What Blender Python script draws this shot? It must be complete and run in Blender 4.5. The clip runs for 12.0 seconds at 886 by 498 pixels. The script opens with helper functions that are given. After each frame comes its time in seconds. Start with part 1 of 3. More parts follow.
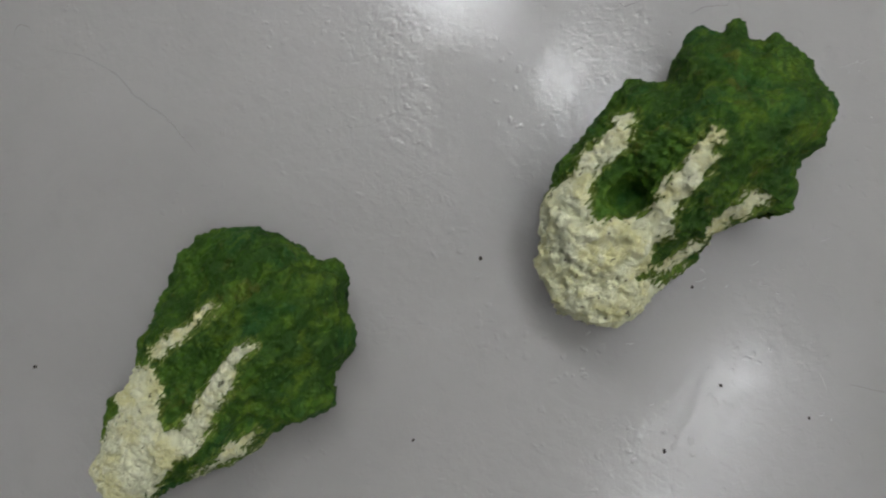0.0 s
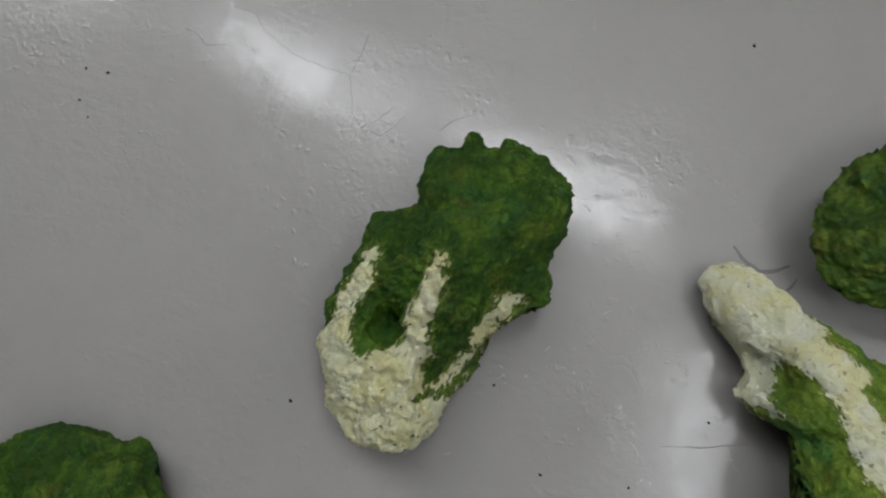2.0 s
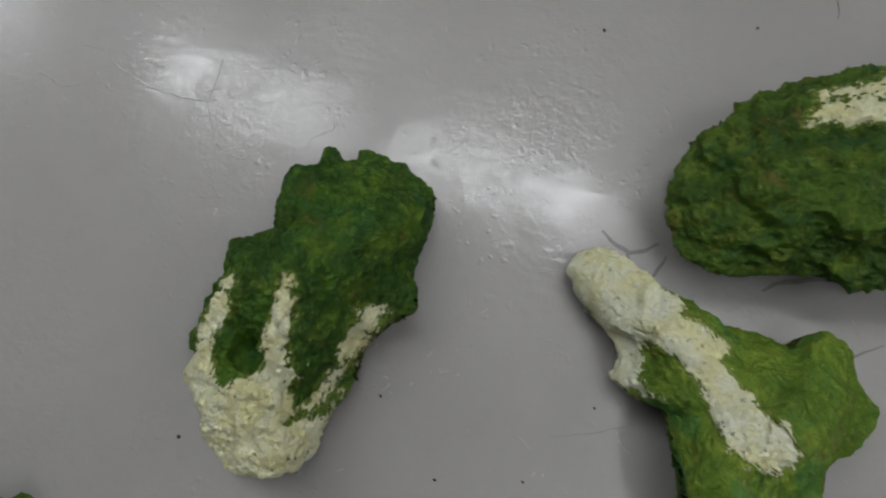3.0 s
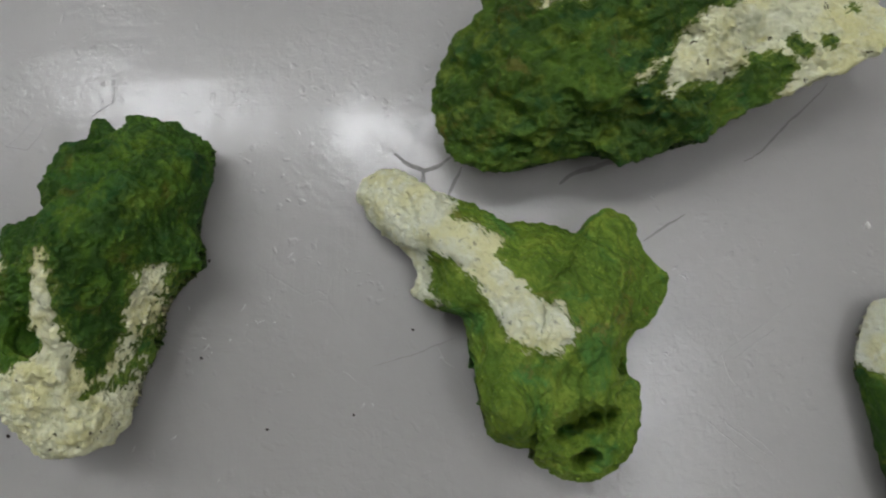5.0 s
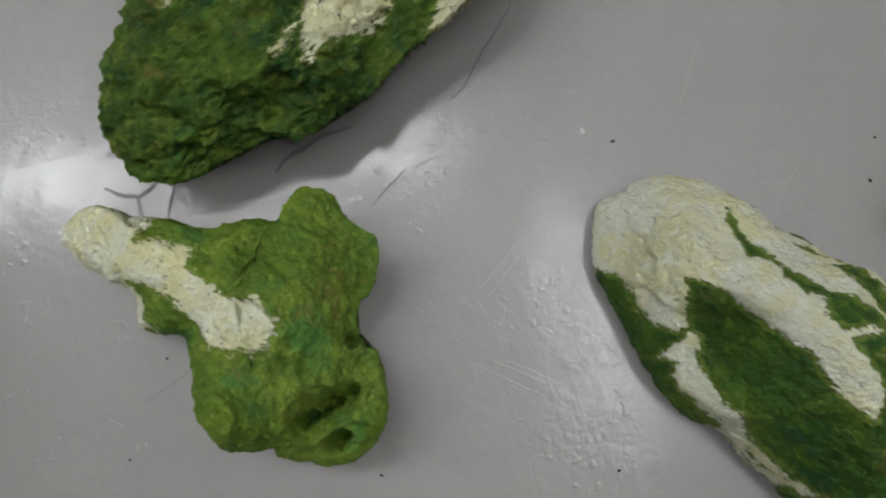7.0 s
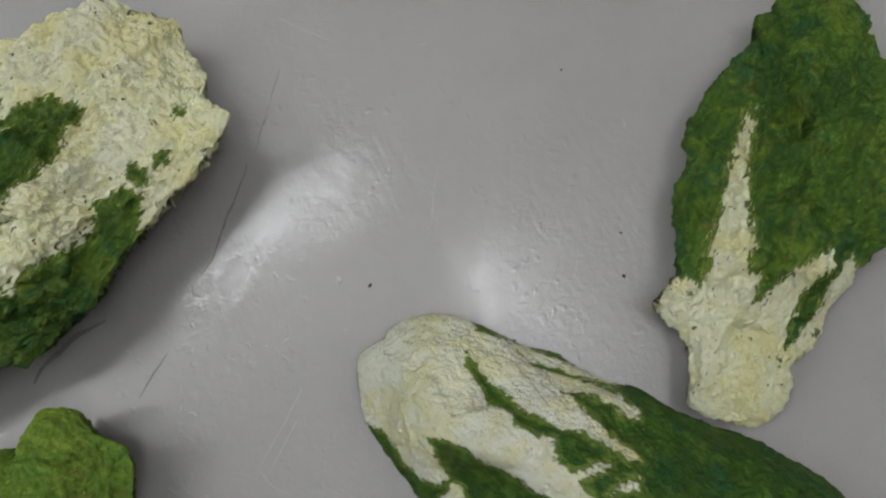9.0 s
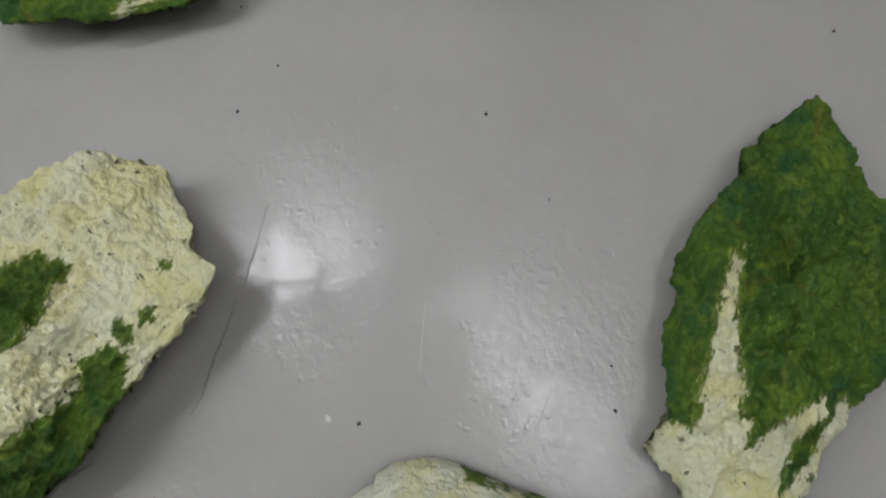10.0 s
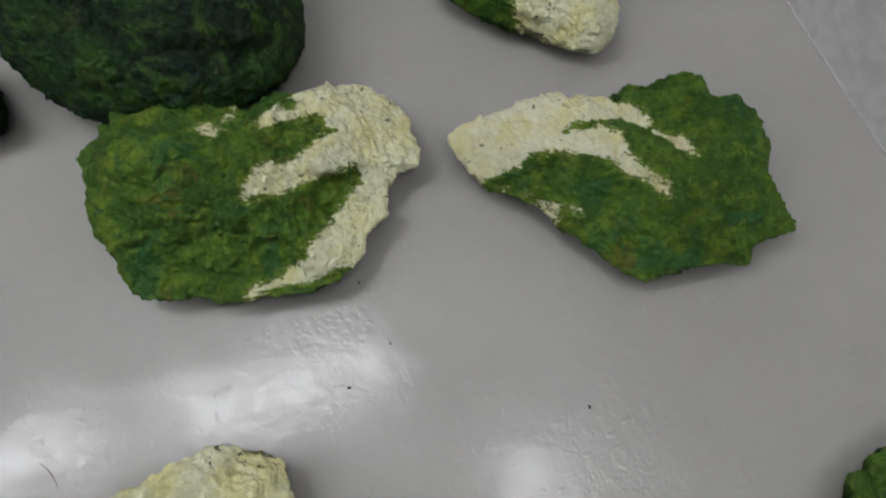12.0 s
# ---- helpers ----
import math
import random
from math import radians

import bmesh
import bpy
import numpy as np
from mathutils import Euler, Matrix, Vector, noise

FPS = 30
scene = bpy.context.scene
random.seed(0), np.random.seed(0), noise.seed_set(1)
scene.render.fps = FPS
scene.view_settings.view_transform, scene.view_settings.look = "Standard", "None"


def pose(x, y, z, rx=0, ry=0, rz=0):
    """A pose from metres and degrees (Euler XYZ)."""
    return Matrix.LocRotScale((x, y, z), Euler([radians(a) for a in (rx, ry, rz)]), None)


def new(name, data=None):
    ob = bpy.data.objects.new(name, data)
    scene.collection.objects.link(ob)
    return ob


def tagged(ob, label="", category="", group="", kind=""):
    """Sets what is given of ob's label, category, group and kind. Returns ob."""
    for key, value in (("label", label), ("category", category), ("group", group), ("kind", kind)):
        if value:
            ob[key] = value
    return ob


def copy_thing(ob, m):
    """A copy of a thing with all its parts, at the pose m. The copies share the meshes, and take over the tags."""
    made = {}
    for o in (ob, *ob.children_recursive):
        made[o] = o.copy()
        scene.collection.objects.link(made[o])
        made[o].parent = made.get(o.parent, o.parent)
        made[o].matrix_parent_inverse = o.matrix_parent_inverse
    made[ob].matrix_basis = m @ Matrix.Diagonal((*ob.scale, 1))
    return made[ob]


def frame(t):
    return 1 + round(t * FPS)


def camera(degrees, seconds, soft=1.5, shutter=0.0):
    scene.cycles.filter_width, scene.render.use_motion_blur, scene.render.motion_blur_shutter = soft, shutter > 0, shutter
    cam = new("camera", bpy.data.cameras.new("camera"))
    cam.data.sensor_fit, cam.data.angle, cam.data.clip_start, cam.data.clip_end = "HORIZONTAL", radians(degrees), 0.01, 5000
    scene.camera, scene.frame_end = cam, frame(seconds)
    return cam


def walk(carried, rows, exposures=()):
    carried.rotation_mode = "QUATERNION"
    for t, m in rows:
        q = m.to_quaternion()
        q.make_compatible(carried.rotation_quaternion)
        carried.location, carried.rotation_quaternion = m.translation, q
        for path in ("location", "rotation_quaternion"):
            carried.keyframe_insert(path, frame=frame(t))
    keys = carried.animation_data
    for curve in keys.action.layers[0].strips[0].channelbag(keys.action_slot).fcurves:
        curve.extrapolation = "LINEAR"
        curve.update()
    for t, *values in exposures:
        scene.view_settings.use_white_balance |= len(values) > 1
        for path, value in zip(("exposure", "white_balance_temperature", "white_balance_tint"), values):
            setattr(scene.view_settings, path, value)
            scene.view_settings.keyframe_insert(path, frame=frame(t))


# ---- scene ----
cam = camera(63.1, 12.0, soft=2.0, shutter=0.3)
# seconds, eye in metres, turn in degrees: a camera held low over the floor, looking down
PATH = [
    (0, 0.0000, 0.0000, 0.6992, 4.03, 4.05, 0.01),
    (0.5, 0.0440, 0.0153, 0.6997, 5.20, 3.69, -3.53),
    (1, 0.0799, 0.0342, 0.7057, 6.87, 3.77, -6.43),
    (1.5, 0.1252, 0.0369, 0.7114, 7.89, 3.33, -9.46),
    (2, 0.1786, 0.0398, 0.7210, 8.66, 2.86, -12.47),
    (2.5, 0.2261, 0.0354, 0.7231, 8.52, 2.75, -15.96),
    (3, 0.2808, 0.0203, 0.7172, 8.44, 1.98, -19.25),
    (3.5, 0.3256, -0.0057, 0.7143, 8.24, 2.01, -22.40),
    (5.5, 0.4694, -0.1332, 0.6911, 5.53, 2.14, -32.96),
    (6, 0.5186, -0.1721, 0.6821, 4.82, 1.66, -36.69),
    (6.5, 0.5590, -0.1959, 0.6782, 4.47, 1.48, -40.75),
    (7, 0.6032, -0.2349, 0.6767, 4.94, 1.50, -45.91),
    (7.5, 0.6548, -0.2758, 0.6777, 5.68, 1.37, -50.82),
    (7.7, 0.6744, -0.2911, 0.6776, 5.77, 1.19, -52.83),
    (9.3, 0.8345, -0.3035, 0.6835, 7.59, -1.15, -57.40),
    (9.5, 0.8525, -0.2953, 0.6839, 8.05, -1.06, -57.51),
    (10, 0.9036, -0.2612, 0.6955, 9.18, -0.28, -57.89),
    (10.5, 0.9392, -0.2313, 0.7104, 11.34, 0.15, -57.28),
    (11, 0.9601, -0.1839, 0.7271, 13.78, 0.24, -56.16),
    (11.5, 0.9882, -0.1400, 0.7413, 15.49, -0.10, -54.91),
    (12, 1.0059, -0.0842, 0.7620, 16.79, 0.34, -53.87),
]
EXPOSURES = [(0.0, 0.11), (2.0, -0.1), (3.0, -0.18), (3.5, -0.02), (5.5, 0.07), (7.5, 0.1), (9.5, 0.16), (12.0, 0.1)]
walk(cam, [(t, pose(x, y, z, rx, ry, rz)) for t, x, y, z, rx, ry, rz in PATH], EXPOSURES)

# ---- light ----
ANGLE = 31.5                      # the room's turn against the walk, degrees (clockwise)
ROOM = pose(0, 0, 0, 0, 0, -ANGLE)
WALL_E, WALL_W, WALL_N, WALL_S, CEILING = 1.495, -4.6, 3.4, -4.4, 3.2
LAMP_POWER = 24

world = bpy.data.worlds.new("room_air")
scene.world = world
world.use_nodes = True
world.node_tree.nodes["Background"].inputs[0].default_value = (0.8, 0.85, 1.0, 1)
world.node_tree.nodes["Background"].inputs[1].default_value = 0.0


# ---- materials ----
class Paint:
    """A small helper round a node tree."""

    def __init__(self, name):
        self.mat = bpy.data.materials.new(name)
        self.mat.use_nodes = True
        self.tree = self.mat.node_tree
        self.bsdf = self.tree.nodes["Principled BSDF"]
        self.coord = self.tree.nodes.new("ShaderNodeTexCoord").outputs["Object"]

    def put(self, socket, value):
        if isinstance(value, bpy.types.NodeSocket):
            self.tree.links.new(value, socket)
        elif isinstance(value, tuple) and len(value) == 3 and socket.type == "RGBA":
            socket.default_value = (*value, 1)
        else:
            socket.default_value = value

    def set(self, **values):
        for key, value in values.items():
            self.put(self.bsdf.inputs[key.replace("_", " ")], value)
        return self

    def stretched(self, scale, turn=0.0):
        node = self.tree.nodes.new("ShaderNodeMapping")
        self.put(node.inputs["Vector"], self.coord)
        node.inputs["Scale"].default_value = scale
        node.inputs["Rotation"].default_value = (0, 0, radians(turn))
        return node.outputs[0]

    def noise(self, scale, detail=4.0, rough=0.55, warp=0.0, vector=None):
        node = self.tree.nodes.new("ShaderNodeTexNoise")
        self.put(node.inputs["Vector"], self.coord if vector is None else vector)
        for key, value in (("Scale", scale), ("Detail", detail), ("Roughness", rough), ("Distortion", warp)):
            node.inputs[key].default_value = value
        return node.outputs["Fac"]

    def cells(self, scale, feature="F1", vector=None):
        node = self.tree.nodes.new("ShaderNodeTexVoronoi")
        node.feature = feature
        self.put(node.inputs["Vector"], self.coord if vector is None else vector)
        node.inputs["Scale"].default_value = scale
        return node.outputs["Distance"]

    def math(self, how, a, b=0.0, c=0.0):
        node = self.tree.nodes.new("ShaderNodeMath")
        node.operation = how
        for socket, value in zip(node.inputs, (a, b, c)):
            self.put(socket, value)
        return node.outputs[0]

    def band(self, value, low, high, a=0.0, b=1.0):
        node = self.tree.nodes.new("ShaderNodeMapRange")
        node.interpolation_type = "SMOOTHSTEP"
        for key, v in (("Value", value), ("From Min", low), ("From Max", high), ("To Min", a), ("To Max", b)):
            self.put(node.inputs[key], v)
        return node.outputs[0]

    def mix(self, fac, a, b):
        node = self.tree.nodes.new("ShaderNodeMix")
        node.data_type = "RGBA"
        self.put(node.inputs[0], fac)
        self.put(node.inputs[6], a)
        self.put(node.inputs[7], b)
        return node.outputs[2]

    def relief(self, value, metres, below=None):
        node = self.tree.nodes.new("ShaderNodeBump")
        node.inputs["Strength"].default_value = 1.0
        node.inputs["Distance"].default_value = metres
        self.put(node.inputs["Height"], value)
        if below is not None:
            self.put(node.inputs["Normal"], below)
        return node.outputs[0]

    def attribute(self, name):
        node = self.tree.nodes.new("ShaderNodeAttribute")
        node.attribute_name = name
        return node.outputs["Fac"]


def stone_paint(name, dark, middle, light, streak, chalk, ragged, pits):
    """Green brushed paint over a rough stone, chalky white where the paint value is above 0."""
    p = Paint(name)
    brush = p.stretched((22, 75, 60), streak)
    streaks = p.noise(1.0, 3, 0.6, 0.4, brush)
    lumps = p.noise(48, 5, 0.6)
    grit = p.noise(260, 3, 0.6)
    bristle = p.noise(1.0, 3, 0.65, 0.2, p.stretched((95, 260, 200), streak))
    pores = p.noise(115, 3, 0.55, 0.3)
    # green: broad washes, short brush marks and small flecks
    wash = p.noise(11, 4, 0.6, 0.6)
    dab = p.noise(1.0, 4, 0.65, 0.8, p.stretched((38, 85, 70), streak + 25))
    blue = tuple(c * f for c, f in zip(dark, (0.55, 1.05, 2.3)))
    green = p.mix(p.band(p.math("ADD", p.math("MULTIPLY", wash, 0.55), p.math("MULTIPLY", dab, 0.45)), 0.42, 0.58), dark, middle)
    green = p.mix(p.math("MULTIPLY", p.band(p.noise(15, 4, 0.6, 0.8), 0.53, 0.62), 0.75), green, blue)
    green = p.mix(p.math("MULTIPLY", p.band(p.noise(33, 5, 0.7, 0.6), 0.50, 0.66), 0.7), green, light)
    green = p.mix(p.math("MULTIPLY", p.band(dab, 0.56, 0.70), 0.5), green, light)
    green = p.mix(p.math("MULTIPLY", p.band(p.noise(85, 4, 0.65, 0.4), 0.52, 0.66), 0.5), green, dark)
    green = p.mix(p.math("MULTIPLY", p.band(p.noise(27, 5, 0.72, 0.5), 0.57, 0.68), 0.5), green, (light[0] * 1.1, light[1] * 0.55, light[2] * 1.2))
    green = p.mix(p.math("MULTIPLY", p.band(grit, 0.58, 0.72), 0.35), green, tuple(c * 0.5 for c in dark))
    green = p.mix(p.math("MULTIPLY", p.band(p.noise(190, 2, 0.5), 0.70, 0.76), 0.5), green, tuple(min(1.0, c * 1.8 + 0.02) for c in light))
    # white: chalk, yellow cream patches, thin places and pores where the ground shows
    white = p.mix(p.band(p.noise(24, 5, 0.62), 0.40, 0.62), chalk, (chalk[0] * 0.97, chalk[1] * 0.93, chalk[2] * 0.70))
    white = p.mix(p.math("MULTIPLY", p.band(p.noise(75, 4, 0.6, 0.5), 0.50, 0.68), 0.65), white, tuple(c * 1.09 for c in chalk[:2]) + (chalk[2] * 1.2,))
    white = p.mix(p.math("MULTIPLY", p.band(p.noise(60, 5, 0.7, 0.3), 0.58, 0.72), 0.3 * pits), white, (0.46, 0.42, 0.26))
    white = p.mix(p.math("MULTIPLY", p.band(p.noise(34, 5, 0.65), 0.58, 0.72), 0.25), white, (0.52, 0.54, 0.48))
    white = p.mix(p.math("MULTIPLY", p.band(pores, 0.655, 0.70), 0.8 * pits), white, (0.09, 0.085, 0.04))
    # ragged brush edge between the two
    edge = p.attribute("paint")
    edge = p.math("ADD", edge, p.math("MULTIPLY", p.math("SUBTRACT", lumps, 0.5), 0.007 * ragged))
    edge = p.math("ADD", edge, p.math("MULTIPLY", p.math("SUBTRACT", streaks, 0.5), 0.010 * ragged))
    edge = p.math("ADD", edge, p.math("MULTIPLY", p.math("SUBTRACT", bristle, 0.52), 0.024 * ragged))
    cover = p.band(edge, -0.0008, 0.0012)
    thin = p.band(p.math("ADD", edge, 0.004), -0.001, 0.002)
    green = p.mix(p.math("MULTIPLY", thin, 0.35), green, (0.30, 0.36, 0.06))
    rise = p.math("ADD", p.math("MULTIPLY", lumps, 0.7), p.math("MULTIPLY", grit, p.math("ADD", 0.22, p.math("MULTIPLY", cover, 0.18))))
    rise = p.math("ADD", rise, p.math("MULTIPLY", cover, 0.12))
    rise = p.math("ADD", rise, p.math("MULTIPLY", streaks, 0.25))
    p.set(Base_Color=p.mix(cover, green, white), Roughness=p.math("ADD", p.band(cover, 0, 1, 0.62, 0.85), p.math("MULTIPLY", p.math("SUBTRACT", grit, 0.5), 0.4)), Normal=p.relief(rise, 0.010))
    p.bsdf.inputs["Specular IOR Level"].default_value = 0.25
    return p.mat


def floor_paint():
    p = Paint("grey_floor_paint")
    cloud = p.noise(2.4, 5, 0.6, 0.4)
    fine = p.noise(34, 5, 0.6)
    colour = p.mix(p.band(cloud, 0.3, 0.7), (0.372, 0.358, 0.334), (0.418, 0.402, 0.377))
    colour = p.mix(p.math("MULTIPLY", p.band(fine, 0.5, 0.75), 0.22), colour, (0.33, 0.315, 0.295))
    colour = p.mix(p.math("MULTIPLY", p.band(p.noise(7, 5, 0.7), 0.62, 0.78), 0.25), colour, (0.36, 0.32, 0.28))
    # a paint skin that dried uneven: dabbled grain, blisters, trowel strokes, wrinkled and crackled patches, shallow waves
    calm = p.band(p.noise(5.5, 4, 0.6, 0.8), 0.42, 0.60, 0.22, 1.0)
    bent = p.tree.nodes.new("ShaderNodeVectorMath")
    bent.operation = "MULTIPLY_ADD"
    lift = p.tree.nodes.new("ShaderNodeTexNoise")
    lift.inputs["Scale"].default_value, lift.inputs["Detail"].default_value = 24, 4
    p.put(lift.inputs["Vector"], p.coord)
    p.put(bent.inputs[0], lift.outputs["Color"])
    bent.inputs[1].default_value = (0.05, 0.05, 0.05)
    p.put(bent.inputs[2], p.coord)
    dabble = p.noise(120, 3, 0.55, 0.7)
    strokes = p.noise(1.0, 4, 0.6, 0.3, p.stretched((100, 14, 60), 34))
    cross = p.noise(1.0, 3, 0.6, 0.3, p.stretched((12, 110, 60), 12))
    blister = p.math("MULTIPLY", p.band(p.cells(75, "F1", bent.outputs[0]), 0.34, 0.12), p.band(p.noise(15, 3, 0.6), 0.50, 0.60))
    crackle = p.math("MULTIPLY", p.band(p.cells(17, "DISTANCE_TO_EDGE", bent.outputs[0]), 0.0, 0.035), p.band(p.noise(4.0, 3, 0.6), 0.50, 0.60))
    wave = p.noise(9, 3, 0.5)
    rise = p.math("MULTIPLY", dabble, calm)
    rise = p.math("ADD", rise, p.math("MULTIPLY", strokes, p.band(p.noise(8, 3, 0.6), 0.46, 0.62, 0.05, 0.6)))
    rise = p.math("ADD", rise, p.math("MULTIPLY", cross, p.band(p.noise(6.3, 3, 0.6), 0.50, 0.62, 0.0, 0.5)))
    rise = p.math("ADD", rise, p.math("MULTIPLY", blister, 0.45))
    rise = p.math("ADD", rise, p.math("MULTIPLY", crackle, 0.12))
    normal = p.relief(wave, 0.0009, p.relief(rise, 0.00052))
    mottle = p.math("MULTIPLY", p.band(p.noise(60, 5, 0.7, 0.4), 0.43, 0.60), p.band(p.noise(9, 4, 0.6), 0.35, 0.55, 0.3, 1.0))
    gloss = p.math("ADD", 0.065, p.math("MULTIPLY", mottle, 0.12))
    p.set(Base_Color=colour, Roughness=0.42, Normal=normal, Coat_Weight=0.62, Coat_Roughness=gloss, Coat_IOR=1.42, Coat_Normal=normal)
    p.bsdf.inputs["Specular IOR Level"].default_value = 0.4
    return p.mat


def plain(name, colour, rough, relief=0.0, scale=60, metal=0.0):
    p = Paint(name)
    grain = p.noise(scale, 5, 0.6)
    shade = tuple(c * 0.86 for c in colour)
    p.set(Base_Color=p.mix(p.band(grain, 0.35, 0.7), colour, shade), Roughness=rough, Metallic=metal)
    if relief:
        p.set(Normal=p.relief(grain, relief))
    return p.mat


def glowing(name, colour, power):
    p = Paint(name)
    p.set(Base_Color=(0.9, 0.9, 0.9), Roughness=0.4, Emission_Color=colour, Emission_Strength=power)
    return p.mat


FLOOR = floor_paint()
WALL = plain("white_wall_paint", (0.82, 0.79, 0.80), 0.7, 0.0012, 45)
CEIL = plain("ceiling_paint", (0.42, 0.42, 0.42), 0.85, 0.001, 30)
ENAMEL = plain("white_enamel", (0.75, 0.75, 0.75), 0.35)
TUBE = glowing("lit_diffuser", (0.93, 0.96, 1.0), LAMP_POWER)
# power lowered so that this lamp lights the floor on its side less
DIM_TUBE = glowing("dimmer_diffuser", (0.93, 0.96, 1.0), 0.6 * LAMP_POWER)
FAR_WALL = plain("low_bounce_wall", (0.22, 0.215, 0.21), 0.7, 0.0012, 45)
DIRT = plain("dry_dirt", (0.035, 0.025, 0.018), 0.9, 0.0008, 400)
SCRATCH = plain("scratched_paint", (0.47, 0.46, 0.43), 0.5, 0.0004, 300)
CHIP = plain("paint_flake", (0.48, 0.47, 0.45), 0.6, 0.0005, 300)
FAINT = plain("faint_crack", (0.31, 0.30, 0.28), 0.35, 0.0006, 200)
CRACK = plain("crack_filler", (0.26, 0.25, 0.23), 0.6, 0.0006, 200)


# ---- setting ----
def part(name, bm, material, parent=None, label="", smooth=False):
    me = bpy.data.meshes.new(name)
    bm.to_mesh(me)
    bm.free()
    me.materials.append(material)
    if smooth:
        me.polygons.foreach_set("use_smooth", [True] * len(me.polygons))
    ob = new(name, me)
    if parent is not None:
        ob.parent = parent
    if label:
        ob["label"] = label
    return ob


def box(lo, hi, bevel=0.0):
    bm = bmesh.new()
    size = [b - a for a, b in zip(lo, hi)]
    mid = [(a + b) / 2 for a, b in zip(lo, hi)]
    bmesh.ops.create_cube(bm, size=1.0, matrix=Matrix.LocRotScale(mid, None, size))
    if bevel:
        bmesh.ops.bevel(bm, geom=bm.edges[:], offset=bevel, segments=2, affect="EDGES", profile=0.5)
    return bm


def slab(name, lo, hi, material, label, category):
    ob = part(name, box(lo, hi), material)
    ob.matrix_world = ROOM
    return tagged(ob, label, category, kind="structure")


T = 0.2
slab("floor", (WALL_W - T, WALL_S - T, -0.2), (WALL_E + T, WALL_N + T, 0), FLOOR, "glossy grey painted concrete floor, scuffed and wrinkled", "floor")
slab("ceiling", (WALL_W - T, WALL_S - T, CEILING), (WALL_E + T, WALL_N + T, CEILING + 0.2), CEIL, "plain grey painted ceiling", "ceiling")
slab("wall_east", (WALL_E, WALL_S, 0), (WALL_E + T, WALL_N, CEILING), WALL, "white painted wall with chipped paint at its foot", "wall")
# west, north and south walls are unseen additions; their dark grey limits bounced light
slab("wall_west", (WALL_W - T, WALL_S, 0), (WALL_W, WALL_N, CEILING), FAR_WALL, "unseen dark wall, added to close the room and hold back bounced light", "wall")
slab("wall_north", (WALL_W - T, WALL_N, 0), (WALL_E + T, WALL_N + T, CEILING), FAR_WALL, "unseen dark wall, added to close the room and hold back bounced light", "wall")
slab("wall_south", (WALL_W - T, WALL_S - T, 0), (WALL_E + T, WALL_S, CEILING), FAR_WALL, "unseen dark wall, added to close the room and hold back bounced light", "wall")


def wall_foot():
    """The broken lower edge of the wall paint: an uneven bead of filler along the floor."""
    bm = bmesh.new()
    rows = []
    for k in range(900):
        y = -1.2 + k * 0.003
        a = 0.5 + 0.5 * noise.noise(Vector((y * 14, 3, 0))) + 0.5 * noise.noise(Vector((y * 55, 7, 0)))
        a += 3.0 * max(0.0, noise.noise(Vector((y * 31, 11, 0))) - 0.25)
        w, h = 0.001 + 0.003 * max(0, a), 0.001 + 0.005 * max(0, a)
        rows.append([bm.verts.new((WALL_E - w, y, 0.0)), bm.verts.new((WALL_E - w * 0.8, y, h * 0.6)), bm.verts.new((WALL_E + 0.001, y, h))])
    for a, b in zip(rows, rows[1:]):
        for j in (0, 1):
            bm.faces.new((a[j], a[j + 1], b[j + 1], b[j]))
    return bm


foot = part("trim", wall_foot(), plain("old_filler", (0.55, 0.53, 0.52), 0.8, 0.002, 180))
foot.matrix_world = ROOM
tagged(foot, "uneven chipped filler along the foot of the wall", "trim", kind="structure")


def ceiling_lamp(tube, label):
    """A surface lamp with two long milky diffusers, 1.2 m long, under the ceiling."""
    lamp = tagged(new("ceiling_lamp"), label, "lamp", "lamps on the ceiling")
    part("housing", box((-0.62, -0.145, -0.05), (0.62, 0.145, 0), 0.006), ENAMEL, lamp)
    for y in (-0.066, 0.066):
        part("diffuser", box((-0.595, y - 0.058, -0.078), (0.595, y + 0.058, -0.05), 0.008), tube, lamp, "lit milky diffuser")
    for x in (-0.607, 0.607):
        part("end_cap", box((x - 0.011, -0.14, -0.085), (x + 0.011, 0.14, -0.052), 0.003), ENAMEL, lamp)
    return lamp


first_lamp = ceiling_lamp(TUBE, "white enamel ceiling lamp with two lit milky diffusers")
first_lamp.matrix_basis = pose(-0.40, 1.82, CEILING, 0, 0, -38)
# the lamp at (-1.95, 3.05) is an unseen addition to brighten the left
for x, y in ((0.76, 0.88), (-1.95, 3.05)):
    copy_thing(first_lamp, pose(x, y, CEILING, 0, 0, -38))
ceiling_lamp(DIM_TUBE, "white enamel ceiling lamp with two dimmer diffusers").matrix_basis = pose(1.05, -0.76, CEILING, 0, 0, 62)


# ---- stones ----
def ring(points, count):
    """A closed smooth line through the points of a plan, as count points at even steps along it."""
    p = np.array(points, float).reshape(-1, 2)
    a, b, c, d = np.roll(p, 1, 0), p, np.roll(p, -1, 0), np.roll(p, -2, 0)
    f = np.linspace(0, 1, 12, endpoint=False)[None, :, None]
    a, b, c, d = (q[:, None, :] for q in (a, b, c, d))
    tension = 0.35
    m1, m2 = tension * (c - a), tension * (d - b)
    fine = (2 * f**3 - 3 * f**2 + 1) * b + (f**3 - 2 * f**2 + f) * m1 + (3 * f**2 - 2 * f**3) * c + (f**3 - f**2) * m2
    fine = fine.reshape(-1, 2)
    fine = np.vstack([fine, fine[:1]])
    far = np.r_[0, np.cumsum(np.hypot(*np.diff(fine, axis=0).T))]
    at = np.linspace(0, far[-1], count, endpoint=False)
    return np.stack([np.interp(at, far, fine[:, 0]), np.interp(at, far, fine[:, 1])], 1)


